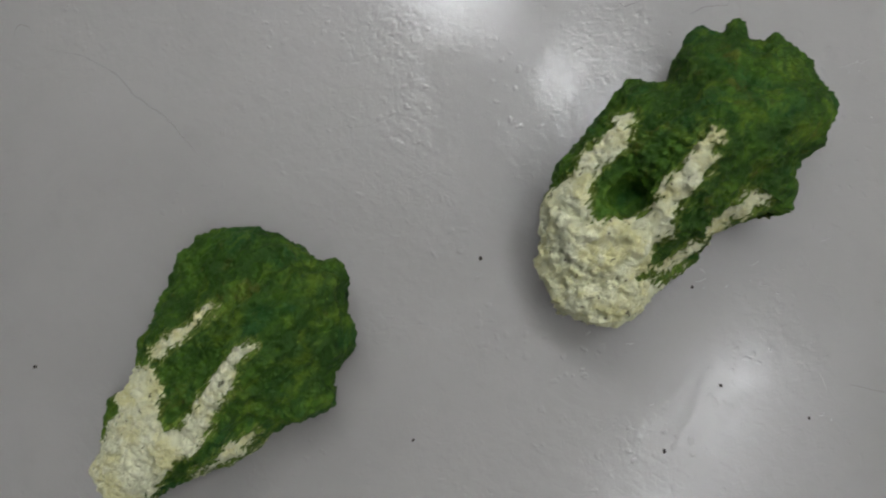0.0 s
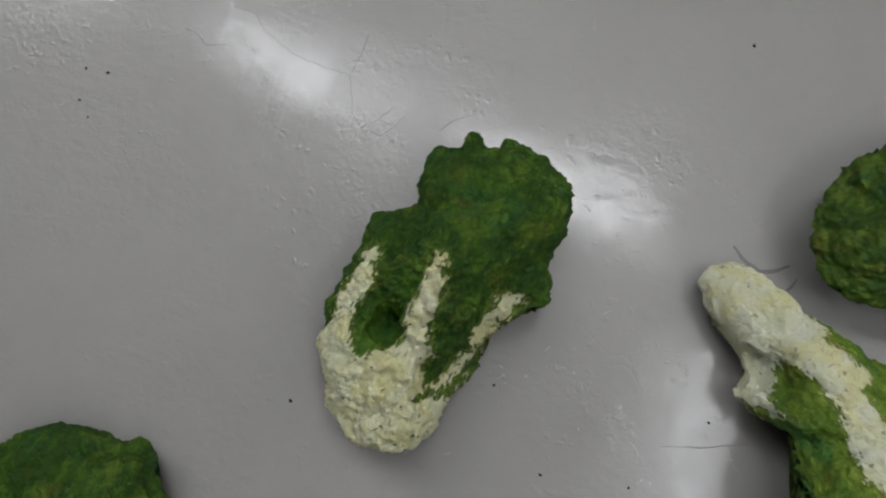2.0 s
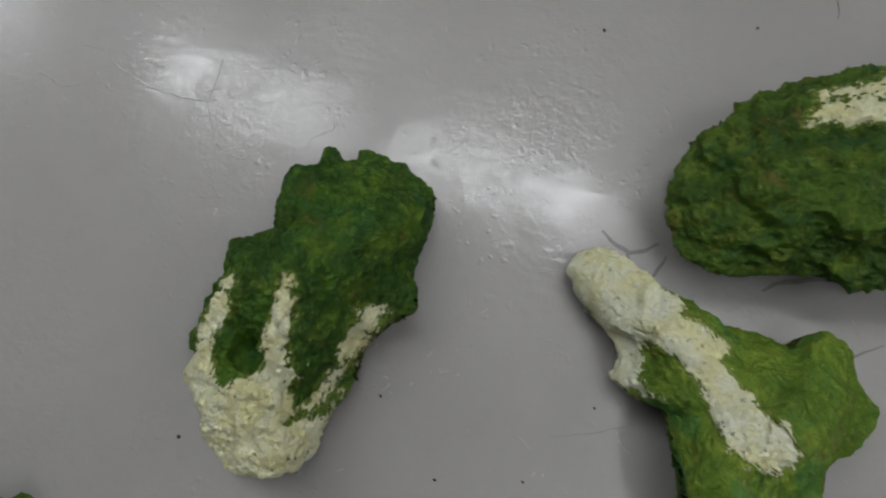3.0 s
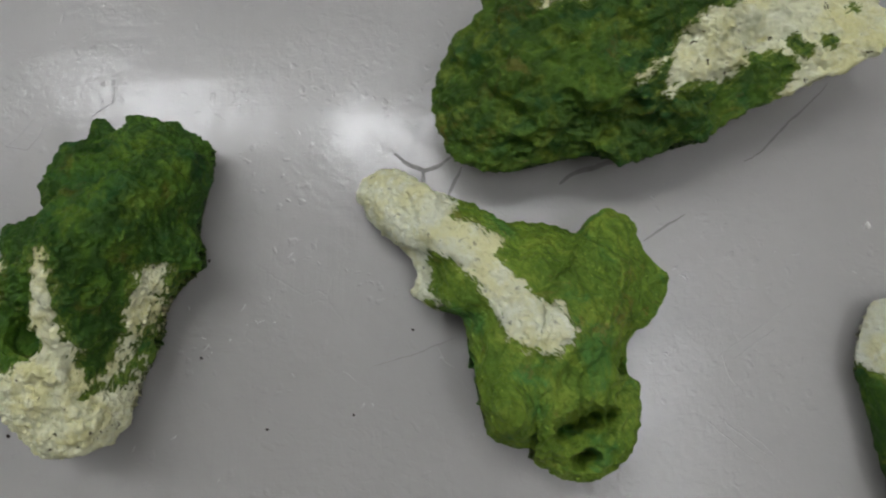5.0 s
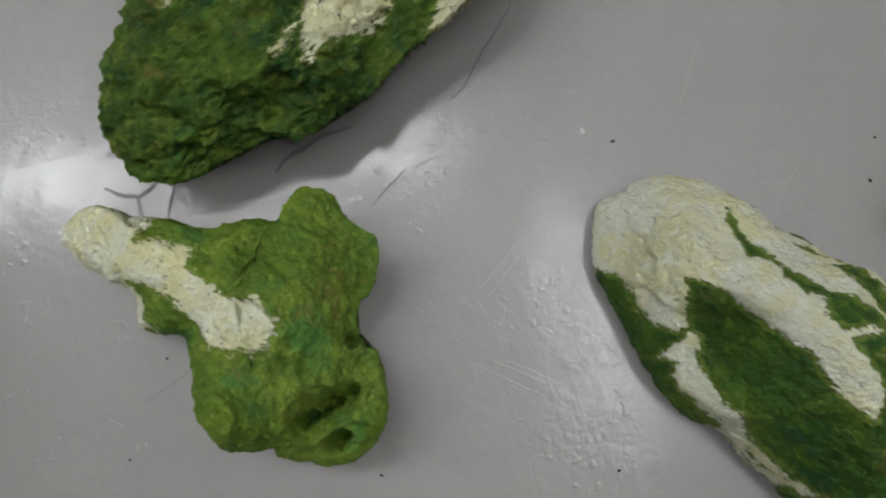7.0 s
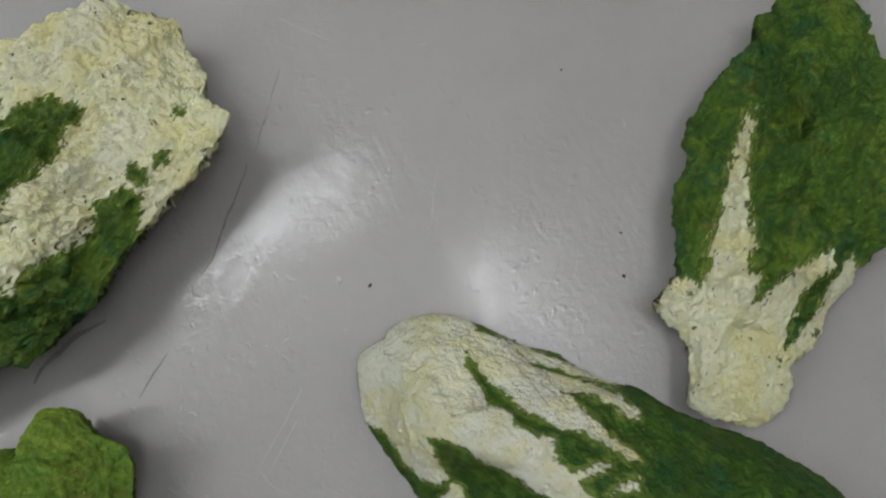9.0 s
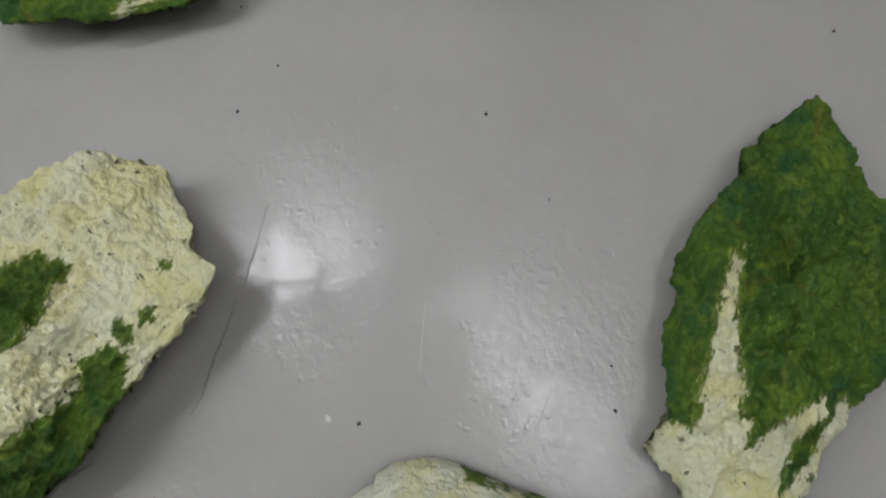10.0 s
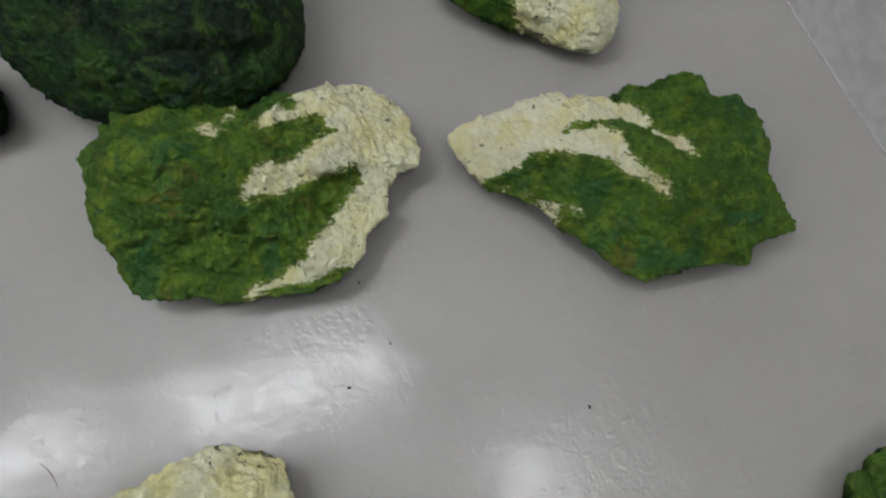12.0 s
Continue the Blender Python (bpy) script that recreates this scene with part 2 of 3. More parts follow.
def dome(s):
    return (1 - np.clip(s, 0, 1) ** 3.0) ** 0.62


def crown(xy, tops, power):
    """The height of the stone's upper side before it rounds off, from a few ridge and shoulder heights."""
    k = np.array(tops, float).reshape(-1, 3)
    d2 = ((xy[:, None, :] - k[None, :, :2]) ** 2).sum(-1) + 0.0153**2
    w = d2 ** (-power / 2)
    return (w * k[None, :, 2]).sum(1) / w.sum(1)


def rim_height(mid, lifts, xy):
    """The height of the widest line: a slanting plane with local rises (x, y, width, rise)."""
    z = mid[0] + mid[1] * xy[:, 0] + mid[2] * xy[:, 1]
    for x, y, width, rise in np.array(lifts, float).reshape(-1, 4):
        z = z + rise * np.exp(-((xy[:, 0] - x) ** 2 + (xy[:, 1] - y) ** 2) / width**2)
    return z


def height(rim, tops, xy, s, cuts):
    """The upper side: from the rim up over the crown, broken by flat faces that fall along a heading (degrees) and end at a breadth."""
    z = rim + np.maximum(crown(xy, tops, 3.4) - rim, 0.005) * dome(s)
    for x, y, heading, top, fall, breadth in np.array(cuts, float).reshape(-1, 6):
        c, d = math.cos(radians(heading)), math.sin(radians(heading))
        way, side = (xy[:, 0] - x) * c + (xy[:, 1] - y) * d, (xy[:, 1] - y) * c - (xy[:, 0] - x) * d
        face = np.maximum(top - fall * way, rim + 0.004) + 1.6 * np.maximum(0, np.abs(side) - breadth)
        z = 0.5 * (z + face - np.sqrt((z - face) ** 2 + 0.0025**2))
    return z


def inside(xy, points):
    """Signed distance to a closed patch: above 0 inside."""
    p = np.array(points, float).reshape(-1, 2)
    best, odd = np.full(len(xy), 1e9), np.zeros(len(xy), bool)
    for (ax, ay), (bx, by) in zip(p, np.roll(p, -1, 0)):
        ex, ey, px, py = bx - ax, by - ay, xy[:, 0] - ax, xy[:, 1] - ay
        f = np.clip((px * ex + py * ey) / (ex * ex + ey * ey + 1e-12), 0, 1)
        best = np.minimum(best, (px - f * ex) ** 2 + (py - f * ey) ** 2)
        if ey:
            odd ^= ((ay > xy[:, 1]) != (by > xy[:, 1])) & (px < ex * py / ey)
    return np.where(odd, 1, -1) * np.sqrt(best)


DEEP = ((0.024, 0.070, 0.006), (0.058, 0.138, 0.010), (0.122, 0.200, 0.015))
BRIGHT = ((0.098, 0.180, 0.017), (0.178, 0.272, 0.027), (0.245, 0.330, 0.042))
MOSSY = ((0.034, 0.088, 0.011), (0.085, 0.165, 0.016), (0.165, 0.238, 0.022))
SILKY = ((0.026, 0.074, 0.009), (0.052, 0.125, 0.011), (0.11, 0.185, 0.019))
RUSTY = ((0.030, 0.074, 0.008), (0.072, 0.142, 0.013), (0.150, 0.205, 0.022))
# dark green paint, darkened further for the shade these stones stand in
GLOOM = ((0.002, 0.012, 0.004), (0.010, 0.042, 0.006), (0.045, 0.105, 0.012))


def stone(label, at, mid, plan, tops, white=(), green=(), dents=(), cuts=(), lifts=(), tone=DEEP, chalk=(0.775, 0.775, 0.53), streak=0.0, ragged=1.0, rough=1.0, tuck=0.42, pits=1.0):
    """A painted stone lying on the floor. plan: its outline at its widest height, mid (height, slope along, slope across); tops: x, y and height of ridges and
    shoulders; white, green: brushed patches in plan; dents: x, y, width and depth of hollows; cuts: x, y, heading, height, fall and half
    breadth of flat faces; lifts: rises of the widest line."""
    line = ring(plan, 520)
    upper = 1 - np.linspace(0, 1, 140) ** 1.5
    lower = np.linspace(0, 1, 16)[1:]
    xy, z = [], []
    for s in upper[:-1]:
        xy.append(line * s)
        z.append(height(rim_height(mid, lifts, line * s), tops, line * s, s, cuts))
    rows = len(xy)
    for q in lower:
        xy.append(line * (1 - tuck * q**1.5))
        z.append(rim_height(mid, lifts, line) * (1 - q))
    flat = np.vstack(xy)
    # the colour of the rim runs down the lower side
    plane = np.vstack([line * min(s, 0.965) for s in upper[:-1]] + [line * 0.965] * len(lower) + [np.zeros((2, 2))])
    verts = np.column_stack([flat, np.concatenate(z)])
    middle = np.zeros((1, 2))
    top = np.array([[0, 0, height(rim_height(mid, lifts, middle), tops, middle, 0.0, cuts)[0]], [0, 0, 0.0]])
    verts = np.vstack([verts, top])
    n = len(line)
    for x, y, width, depth in np.array(dents, float).reshape(-1, 4):
        d2 = ((verts[:, :2] - (x, y)) ** 2).sum(1) / width**2
        verts[:, 2] -= np.where(verts[:, 2] > mid[0] * 0.8, depth * np.exp(-d2), 0)
    faces = []
    for r in range(len(xy) - 1):
        if r == rows - 1:
            continue
        a, b = r * n, (r + 1) * n
        for k in range(n):
            j = (k + 1) % n
            faces.append((a + k, a + j, b + j, b + k))
    for k in range(n):  # from the widest line down
        j, b = (k + 1) % n, rows * n
        faces.append((j, k, b + k, b + j))
    for r in range(rows, len(xy) - 1):
        a, b = r * n, (r + 1) * n
        for k in range(n):
            j = (k + 1) % n
            faces.append((a + j, a + k, b + k, b + j))
    last, end = (rows - 1) * n, (len(xy) - 1) * n
    faces += [(last + k, last + (k + 1) % n, len(verts) - 2) for k in range(n)]
    faces += [(end + (k + 1) % n, end + k, len(verts) - 1) for k in range(n)]
    me = bpy.data.meshes.new("painted_stone")
    me.from_pydata(verts.tolist(), [], faces)
    normals = np.empty(3 * len(verts))
    me.vertices.foreach_get("normal", normals)
    normals = normals.reshape(-1, 3)
    # hewn relief: flat chips with sharp arrises, craggy ridges, knobs, pits and grit
    seed = Vector((at[0] * 7.1, at[1] * 5.3, 2.0))
    moved = np.empty(len(verts))
    for k, v in enumerate(verts):
        w = Vector(v) + seed
        away, near = noise.voronoi(w * 24 + noise.noise_vector(w * 30) * 0.35)
        tilt = [(w * 24 - q).dot(noise.cell_vector(q * 9.7)) for q in near[:2]]
        keep = 0.5 + min(0.5, (away[1] - away[0]) * 2.2)
        far, wide = noise.voronoi(w * 11 + noise.noise_vector(w * 17) * 0.3)
        hew = [(w * 11 - q).dot(noise.cell_vector(q * 7.3)) for q in wide[:2]]
        hold = 0.5 + min(0.5, (far[1] - far[0]) * 3.0)
        planes = (hew[0] * hold + hew[1] * (1 - hold)) * 0.007
        chips = planes + (tilt[0] * keep + tilt[1] * (1 - keep)) * 0.0052 + noise.noise(w * 13) * 0.004
        crags = abs(noise.noise(w * 42 + seed)) * 0.006 + abs(noise.noise(w * 90)) * 0.0034 - 0.0022
        knobs = noise.noise(w * 62) * 0.0022 + noise.noise(w * 150) * 0.0022 + noise.noise(w * 310) * 0.0014
        hole = noise.voronoi(w * 105)[0][0]
        pit = 0.0045 * max(0.0, 0.30 - hole) / 0.30 * (noise.noise(w * 36 + seed * 2) > 0.12)
        soft = 0.45 if k >= rows * n else min(1.0, 0.55 + 5 * (1 - upper[min(k // n, rows - 1)]))
        moved[k] = -((chips + crags) * soft + knobs + pit * pits) * rough - 0.0012
    moved *= np.clip(verts[:, 2] / 0.02, 0, 1)
    verts = verts + normals * moved[:, None]
    verts[:, 2] = np.maximum(verts[:, 2], 0)
    me.vertices.foreach_set("co", verts.ravel())
    paint = np.full(len(verts), -0.03)
    for patch in white:
        paint = np.maximum(paint, inside(plane, patch))
    for patch in green:
        paint = np.minimum(paint, -inside(plane, patch))
    paint = np.clip(paint, -0.03, 0.03)
    me.attributes.new("paint", "FLOAT", "POINT").data.foreach_set("value", paint)
    me.polygons.foreach_set("use_smooth", [True] * len(me.polygons))
    me.materials.append(stone_paint("stone_paint", *tone, streak, chalk, ragged, pits))
    me.update()
    ob = new("painted_stone", me)
    ob.matrix_world = pose(at[0], at[1], 0, 0, 0, at[2])
    return tagged(ob, label, "stone", "painted stones on the floor")


stone(
    'stone painted deep green, cream white streaks at its narrow end',
    at=(-0.246655, -0.0590545, -133.6), mid=(0.0458, 0, 0),
    plan=[-0.083, -0.093, -0.065, -0.102, -0.046, -0.103, -0.032, -0.099, -0.01, -0.092, 0.006, -0.081, 0.045, -0.065, 0.062, -0.052, 0.081, -0.047, 0.097, -0.05, 0.15, -0.022, 0.158, -0.008, 0.159, 0.013, 0.144, 0.032, 0.102, 0.05, 0.061, 0.069, 0.037, 0.074, 0.015, 0.075, -0.001, 0.08, -0.028, 0.095, -0.045, 0.097, -0.055, 0.09, -0.065, 0.079, -0.087, 0.079, -0.101, 0.069, -0.115, 0.048, -0.132, 0.031, -0.141, 0.014, -0.14, 0.004, -0.131, -0.001, -0.126, -0.017, -0.121, -0.048, -0.097, -0.081],
    tops=[-0.039, -0.037, 0.088, -0.043, 0.019, 0.106, -0.029, -0.025, 0.099, -0.039, 0.02, 0.107, -0.109, 0.027, 0.116, -0.037, -0.074, 0.061, 0.067, 0.015, 0.099, 0.117, 0.031, 0.097, -0.109, -0.027, 0.097, -0.061, 0.071, 0.107, -0.116, 0.055, 0.065],
    white=[[0.153, -0.024, 0.131, -0.034, 0.084, -0.032, 0.079, -0.048, 0.059, -0.057, 0.033, -0.037, 0.037, -0.017, 0.051, -0.008, 0.059, 0.008, 0.053, 0.019, -0.013, 0.009, -0.028, 0.008, -0.046, 0.013, -0.05, 0.018, -0.045, 0.022, -0.024, 0.022, -0.008, 0.031, 0.013, 0.032, 0.032, 0.041, 0.055, 0.042, 0.078, 0.036, 0.102, 0.036, 0.145, 0.037, 0.167, 0.013],
           [0.028, -0.047, 0.005, -0.043, -0.017, -0.041, -0.041, -0.039, -0.045, -0.033, -0.036, -0.032, -0.019, -0.031, 0.024, -0.033],
           [0.093, 0.05, 0.065, 0.057, 0.036, 0.06, 0.013, 0.07, 0.023, 0.071, 0.042, 0.07, 0.085, 0.055]],
    green=[],
    dents=[-0.122, 0.006, 0.01, 0.013, -0.003, -0.008, 0.015, 0.008],
    cuts=[-0.06, 0.020, 107, 0.106, 0.7, 0.08],
    rough=1.15,
)

stone(
    'stone painted dark green, one end white with three white streaks',
    at=(0.166218, 0.116836, -131.4), mid=(0.0547, 0.06, -0.08),
    plan=[-0.121, -0.052, -0.112, -0.062, -0.102, -0.071, -0.07, -0.069, -0.051, -0.061, -0.037, -0.069, -0.022, -0.084, -0.008, -0.087, 0.013, -0.084, 0.034, -0.085, 0.076, -0.083, 0.093, -0.071, 0.109, -0.069, 0.137, -0.048, 0.151, -0.042, 0.155, -0.029, 0.163, -0.019, 0.168, -0.009, 0.171, 0.006, 0.16, 0.027, 0.146, 0.042, 0.127, 0.052, 0.104, 0.053, 0.067, 0.061, 0.045, 0.062, 0.028, 0.061, 0.013, 0.067, -0.003, 0.076, -0.015, 0.086, -0.024, 0.093, -0.040, 0.087, -0.052, 0.078, -0.078, 0.073, -0.098, 0.071, -0.129, 0.067, -0.141, 0.057, -0.151, 0.011, -0.15, -0, -0.15, -0.014, -0.136, -0.018, -0.135, -0.032, -0.14, -0.042, -0.141, -0.051, -0.131, -0.053],
    tops=[0.064, -0.028, 0.134, -0.006, -0.006, 0.157, -0.056, 0.029, 0.14, -0.011, 0.066, 0.107, -0.046, 0.075, 0.097, 0.143, 0.028, 0.129, 0.151, -0.031, 0.14, 0.013, -0.053, 0.141, 0.09, 0.053, 0.107, -0.136, -0.046, 0.062, -0.071, -0.031, 0.116, -0.122, 0.027, 0.097],
    white=[[0.112, -0.071, 0.092, -0.066, 0.075, -0.066, 0.059, -0.07, 0.042, -0.069, 0.014, -0.073, 0.004, -0.065, 0.031, -0.051, 0.048, -0.05, 0.069, -0.052, 0.078, -0.05, 0.099, -0.029, 0.092, -0.023, 0.076, -0.015, 0.067, -0.008, 0.052, -0.004, 0.045, -0.01, 0.028, -0.008, 0.011, -0.011, -0.008, -0.01, -0.01, -0.001, 0.019, 0.008, 0.038, 0.009, 0.053, 0.013, 0.066, 0.023, 0.079, 0.02, 0.093, 0.032, 0.085, 0.041, 0.064, 0.048, 0.046, 0.051, 0.028, 0.048, 0.006, 0.05, -0.006, 0.052, -0.017, 0.069, -0.014, 0.074, 0.01, 0.064, 0.028, 0.061, 0.055, 0.066, 0.092, 0.059, 0.129, 0.06, 0.153, 0.046, 0.174, 0.013, 0.172, -0.019, 0.154, -0.045]],
    green=[[0.013, 0.066, 0.022, 0.071, 0.052, 0.067, 0.085, 0.053, 0.098, 0.047, 0.09, 0.046, 0.064, 0.055, 0.029, 0.06], [0.106, 0.029, 0.09, 0.036, 0.093, 0.041, 0.107, 0.034]],
    dents=[0.064, -0.022, 0.0105, 0.036, -0.024, -0.05, 0.026, 0.014],
    cuts=[-0.036, 0.030, 80, 0.140, 0.8, 0.07, 0.02, -0.058, 265, 0.142, 1.3, 0.06],
    lifts=[-0.03, 0.09, 0.05, 0.026],
    rough=1.25,
)

stone(
    'bright green painted stone with a knobbly outline and one white stripe',
    at=(0.491655, -0.0973636, 106.0), mid=(0.0535, -0.09, -0.15),
    plan=[0.187, 0.014, 0.191, 0.031, 0.183, 0.045, 0.15, 0.055, 0.109, 0.052, 0.093, 0.059, 0.081, 0.075, 0.06, 0.073, 0.043, 0.064, 0.031, 0.061, 0.003, 0.081, -0.03, 0.103, -0.048, 0.113, -0.06, 0.111, -0.084, 0.098, -0.095, 0.107, -0.122, 0.101, -0.14, 0.087, -0.153, 0.055, -0.139, 0.02, -0.127, 0.003, -0.116, -0.006, -0.107, -0.006, -0.095, -0.014, -0.084, -0.034, -0.088, -0.046, -0.085, -0.064, -0.079, -0.080, -0.067, -0.091, -0.047, -0.093, -0.033, -0.098, -0.018, -0.107, 0.003, -0.101, 0.013, -0.087, 0.011, -0.074, 0.014, -0.065, 0.042, -0.052, 0.065, -0.029, 0.084, -0.023, 0.106, -0.02, 0.14, -0.004, 0.158, -0.003, 0.176, 0.001],
    tops=[0.153, 0.018, 0.089, 0.05, -0.009, 0.107, -0.036, 0.001, 0.136, -0.015, 0.039, 0.135, -0.011, -0.094, 0.103, -0.059, -0.025, 0.14, -0.102, 0.041, 0.112, -0.123, 0.075, 0.104, -0.048, 0.093, 0.185, 0.071, 0.059, 0.099, 0.057, 0.033, 0.118, -0.055, -0.093, 0.073, -0.078, -0.069, 0.071, 0.003, -0.019, 0.129, -0.115, -0.011, 0.073, -0.034, -0.061, 0.121, -0.043, -0.032, 0.123, -0.06, -0.01, 0.126, -0.08, 0.001, 0.113, -0.022, -0.099, 0.093, -0.06, -0.078, 0.07, -0.07, -0.061, 0.069, -0.085, -0.022, 0.065, -0.078, -0.041, 0.066, -0.08, 0.06, 0.126, -0.092, 0.037, 0.118, -0.123, 0.051, 0.093, -0.115, 0.009, 0.085],
    white=[[0.187, 0.047, 0.195, 0.029, 0.188, 0.011, 0.177, -0.001, 0.159, -0.005, 0.141, -0.005, 0.122, -0.015, 0.106, -0.01, 0.092, 0.004, 0.079, -0.005, 0.061, -0.008, 0.05, -0.011, 0.048, -0.003, 0.05, 0.005, 0.032, 0.005, 0.015, 0.003, 0, 0.006, -0.019, -0.005, -0.031, 0.001, -0.041, 0.003, -0.046, 0.013, -0.041, 0.033, -0.024, 0.041, -0.013, 0.042, -0.006, 0.047, 0.023, 0.037, 0.033, 0.034, 0.045, 0.028, 0.066, 0.029, 0.083, 0.033, 0.092, 0.041, 0.079, 0.051, 0.07, 0.062, 0.05, 0.059, 0.051, 0.066, 0.065, 0.074, 0.083, 0.08, 0.097, 0.061, 0.109, 0.056, 0.15, 0.059, 0.173, 0.053]],
    green=[],
    dents=[-0.093, 0.069, 0.006, 0.051, -0.097, 0.06, 0.006, 0.051, -0.102, 0.052, 0.006, 0.051, -0.107, 0.043, 0.006, 0.045, -0.115, 0.032, 0.006, 0.038, -0.123, 0.074, 0.006, 0.045, -0.127, 0.069, 0.005, 0.032, -0.093, -0.004, 0.005, 0.025, -0.089, 0.052, 0.009, 0.01],
    cuts=[-0.043, -0.060, 189, 0.124, 1.4, 0.040, -0.076, -0.006, 238, 0.118, 1.8, 0.022],
    lifts=[-0.025, 0.10, 0.07, 0.078],
    tone=BRIGHT, chalk=(0.83, 0.84, 0.62), rough=0.8, pits=0.6,
)

stone(
    'long dark green stone with broad white end and ragged streaks',
    at=(0.7014, 0.0453091, -5.7), mid=(0.0904, 0.1, 0),
    plan=[0.042, 0.098, 0.015, 0.097, -0.018, 0.101, -0.09, 0.099, -0.123, 0.094, -0.165, 0.081, -0.186, 0.06, -0.204, 0.031, -0.211, 0.01, -0.21, -0.011, -0.204, -0.032, -0.188, -0.048, -0.162, -0.057, -0.108, -0.07, -0.084, -0.085, -0.066, -0.094, -0.006, -0.102, 0.028, -0.095, 0.137, -0.098, 0.168, -0.094, 0.183, -0.087, 0.182, -0.059, 0.196, -0.045, 0.208, -0.004, 0.222, 0.022, 0.195, 0.066, 0.157, 0.084, 0.074, 0.107],
    tops=[-0.182, 0.022, 0.117, -0.182, -0.039, 0.109, -0.13, -0.028, 0.127, -0.075, -0.042, 0.137, -0.033, -0.055, 0.14, -0.07, -0.083, 0.099, 0.039, -0.085, 0.094, -0.139, 0.017, 0.136, 0.206, 0.062, 0.111, 0.117, -0.009, 0.102, 0.149, -0.043, 0.106, 0.081, -0.057, 0.098, 0.095, 0.031, 0.109, -0.017, 0.029, 0.144, 0.024, -0.005, 0.134, -0.07, 0.05, 0.132, 0.053, 0.088, 0.116],
    white=[[0.126, 0.121, 0.16, 0.087, 0.205, 0.070, 0.225, 0.036, 0.235, 0.024, 0.225, -0.008, 0.212, -0.052, 0.195, -0.064, 0.186, -0.09, 0.168, -0.097, 0.139, -0.103, 0.047, -0.104, 0.084, -0.079, 0.08, -0.06, 0.055, -0.052, 0.027, -0.065, 0.011, -0.06, -0.039, -0.059, -0.015, -0.028, 0.02, -0.011, 0.047, -0.015, 0.055, -0.01, 0.071, -0.01, 0.095, 0.003, 0.109, 0.008, 0.104, 0.022, 0.104, 0.037, 0.087, 0.042, 0.057, 0.047],
           [-0.043, -0.055, -0.027, -0.056, -0.01, -0.047, 0.005, -0.029, 0.037, -0.027, 0.06, -0.011, 0.092, 0.005, 0.134, -0.041, 0.106, -0.053, 0.064, -0.047, 0.033, -0.064, -0.036, -0.062],
           [0.088, -0.055, 0.089, -0.076, 0.07, -0.09, 0.039, -0.101, 0.078, -0.104, 0.123, -0.108, 0.173, -0.101, 0.143, -0.052, 0.099, -0.047],
           [-0.097, 0.055, -0.073, 0.067, -0.048, 0.069, -0.027, 0.061, 0.051, 0.067, 0.059, 0.034, 0.015, 0.033, -0.023, 0.022, -0.045, 0.041],
           [-0.076, 0.078, -0.056, 0.083, -0.031, 0.078, 0.018, 0.089, 0.084, 0.09, 0.075, 0.075, 0.011, 0.062, -0.025, 0.064, -0.059, 0.071, -0.075, 0.07],
           [0.048, 0.080, 0.085, 0.070, 0.105, 0.055, 0.11, 0.13, 0.042, 0.125],
           [0.092, 0.060, 0.085, 0.125, 0.15, 0.125, 0.215, 0.075, 0.2, 0.03, 0.13, 0.03],
           [-0.062, -0.039, -0.055, -0.036, -0.041, -0.033, -0.029, -0.029, -0.02, -0.032, -0.046, -0.043]],
    green=[[0.087, -0.052, 0.099, -0.053, 0.102, -0.073, 0.095, -0.078, 0.088, -0.069], [0.115, -0.062, 0.125, -0.071, 0.117, -0.078, 0.109, -0.073], [0.157, -0.045, 0.163, -0.05, 0.157, -0.056, 0.151, -0.052]],
    dents=[],
    lifts=[0.21, 0.01, 0.07, -0.05],
    tone=RUSTY, rough=1.45, tuck=0.5, pits=1.2,
)

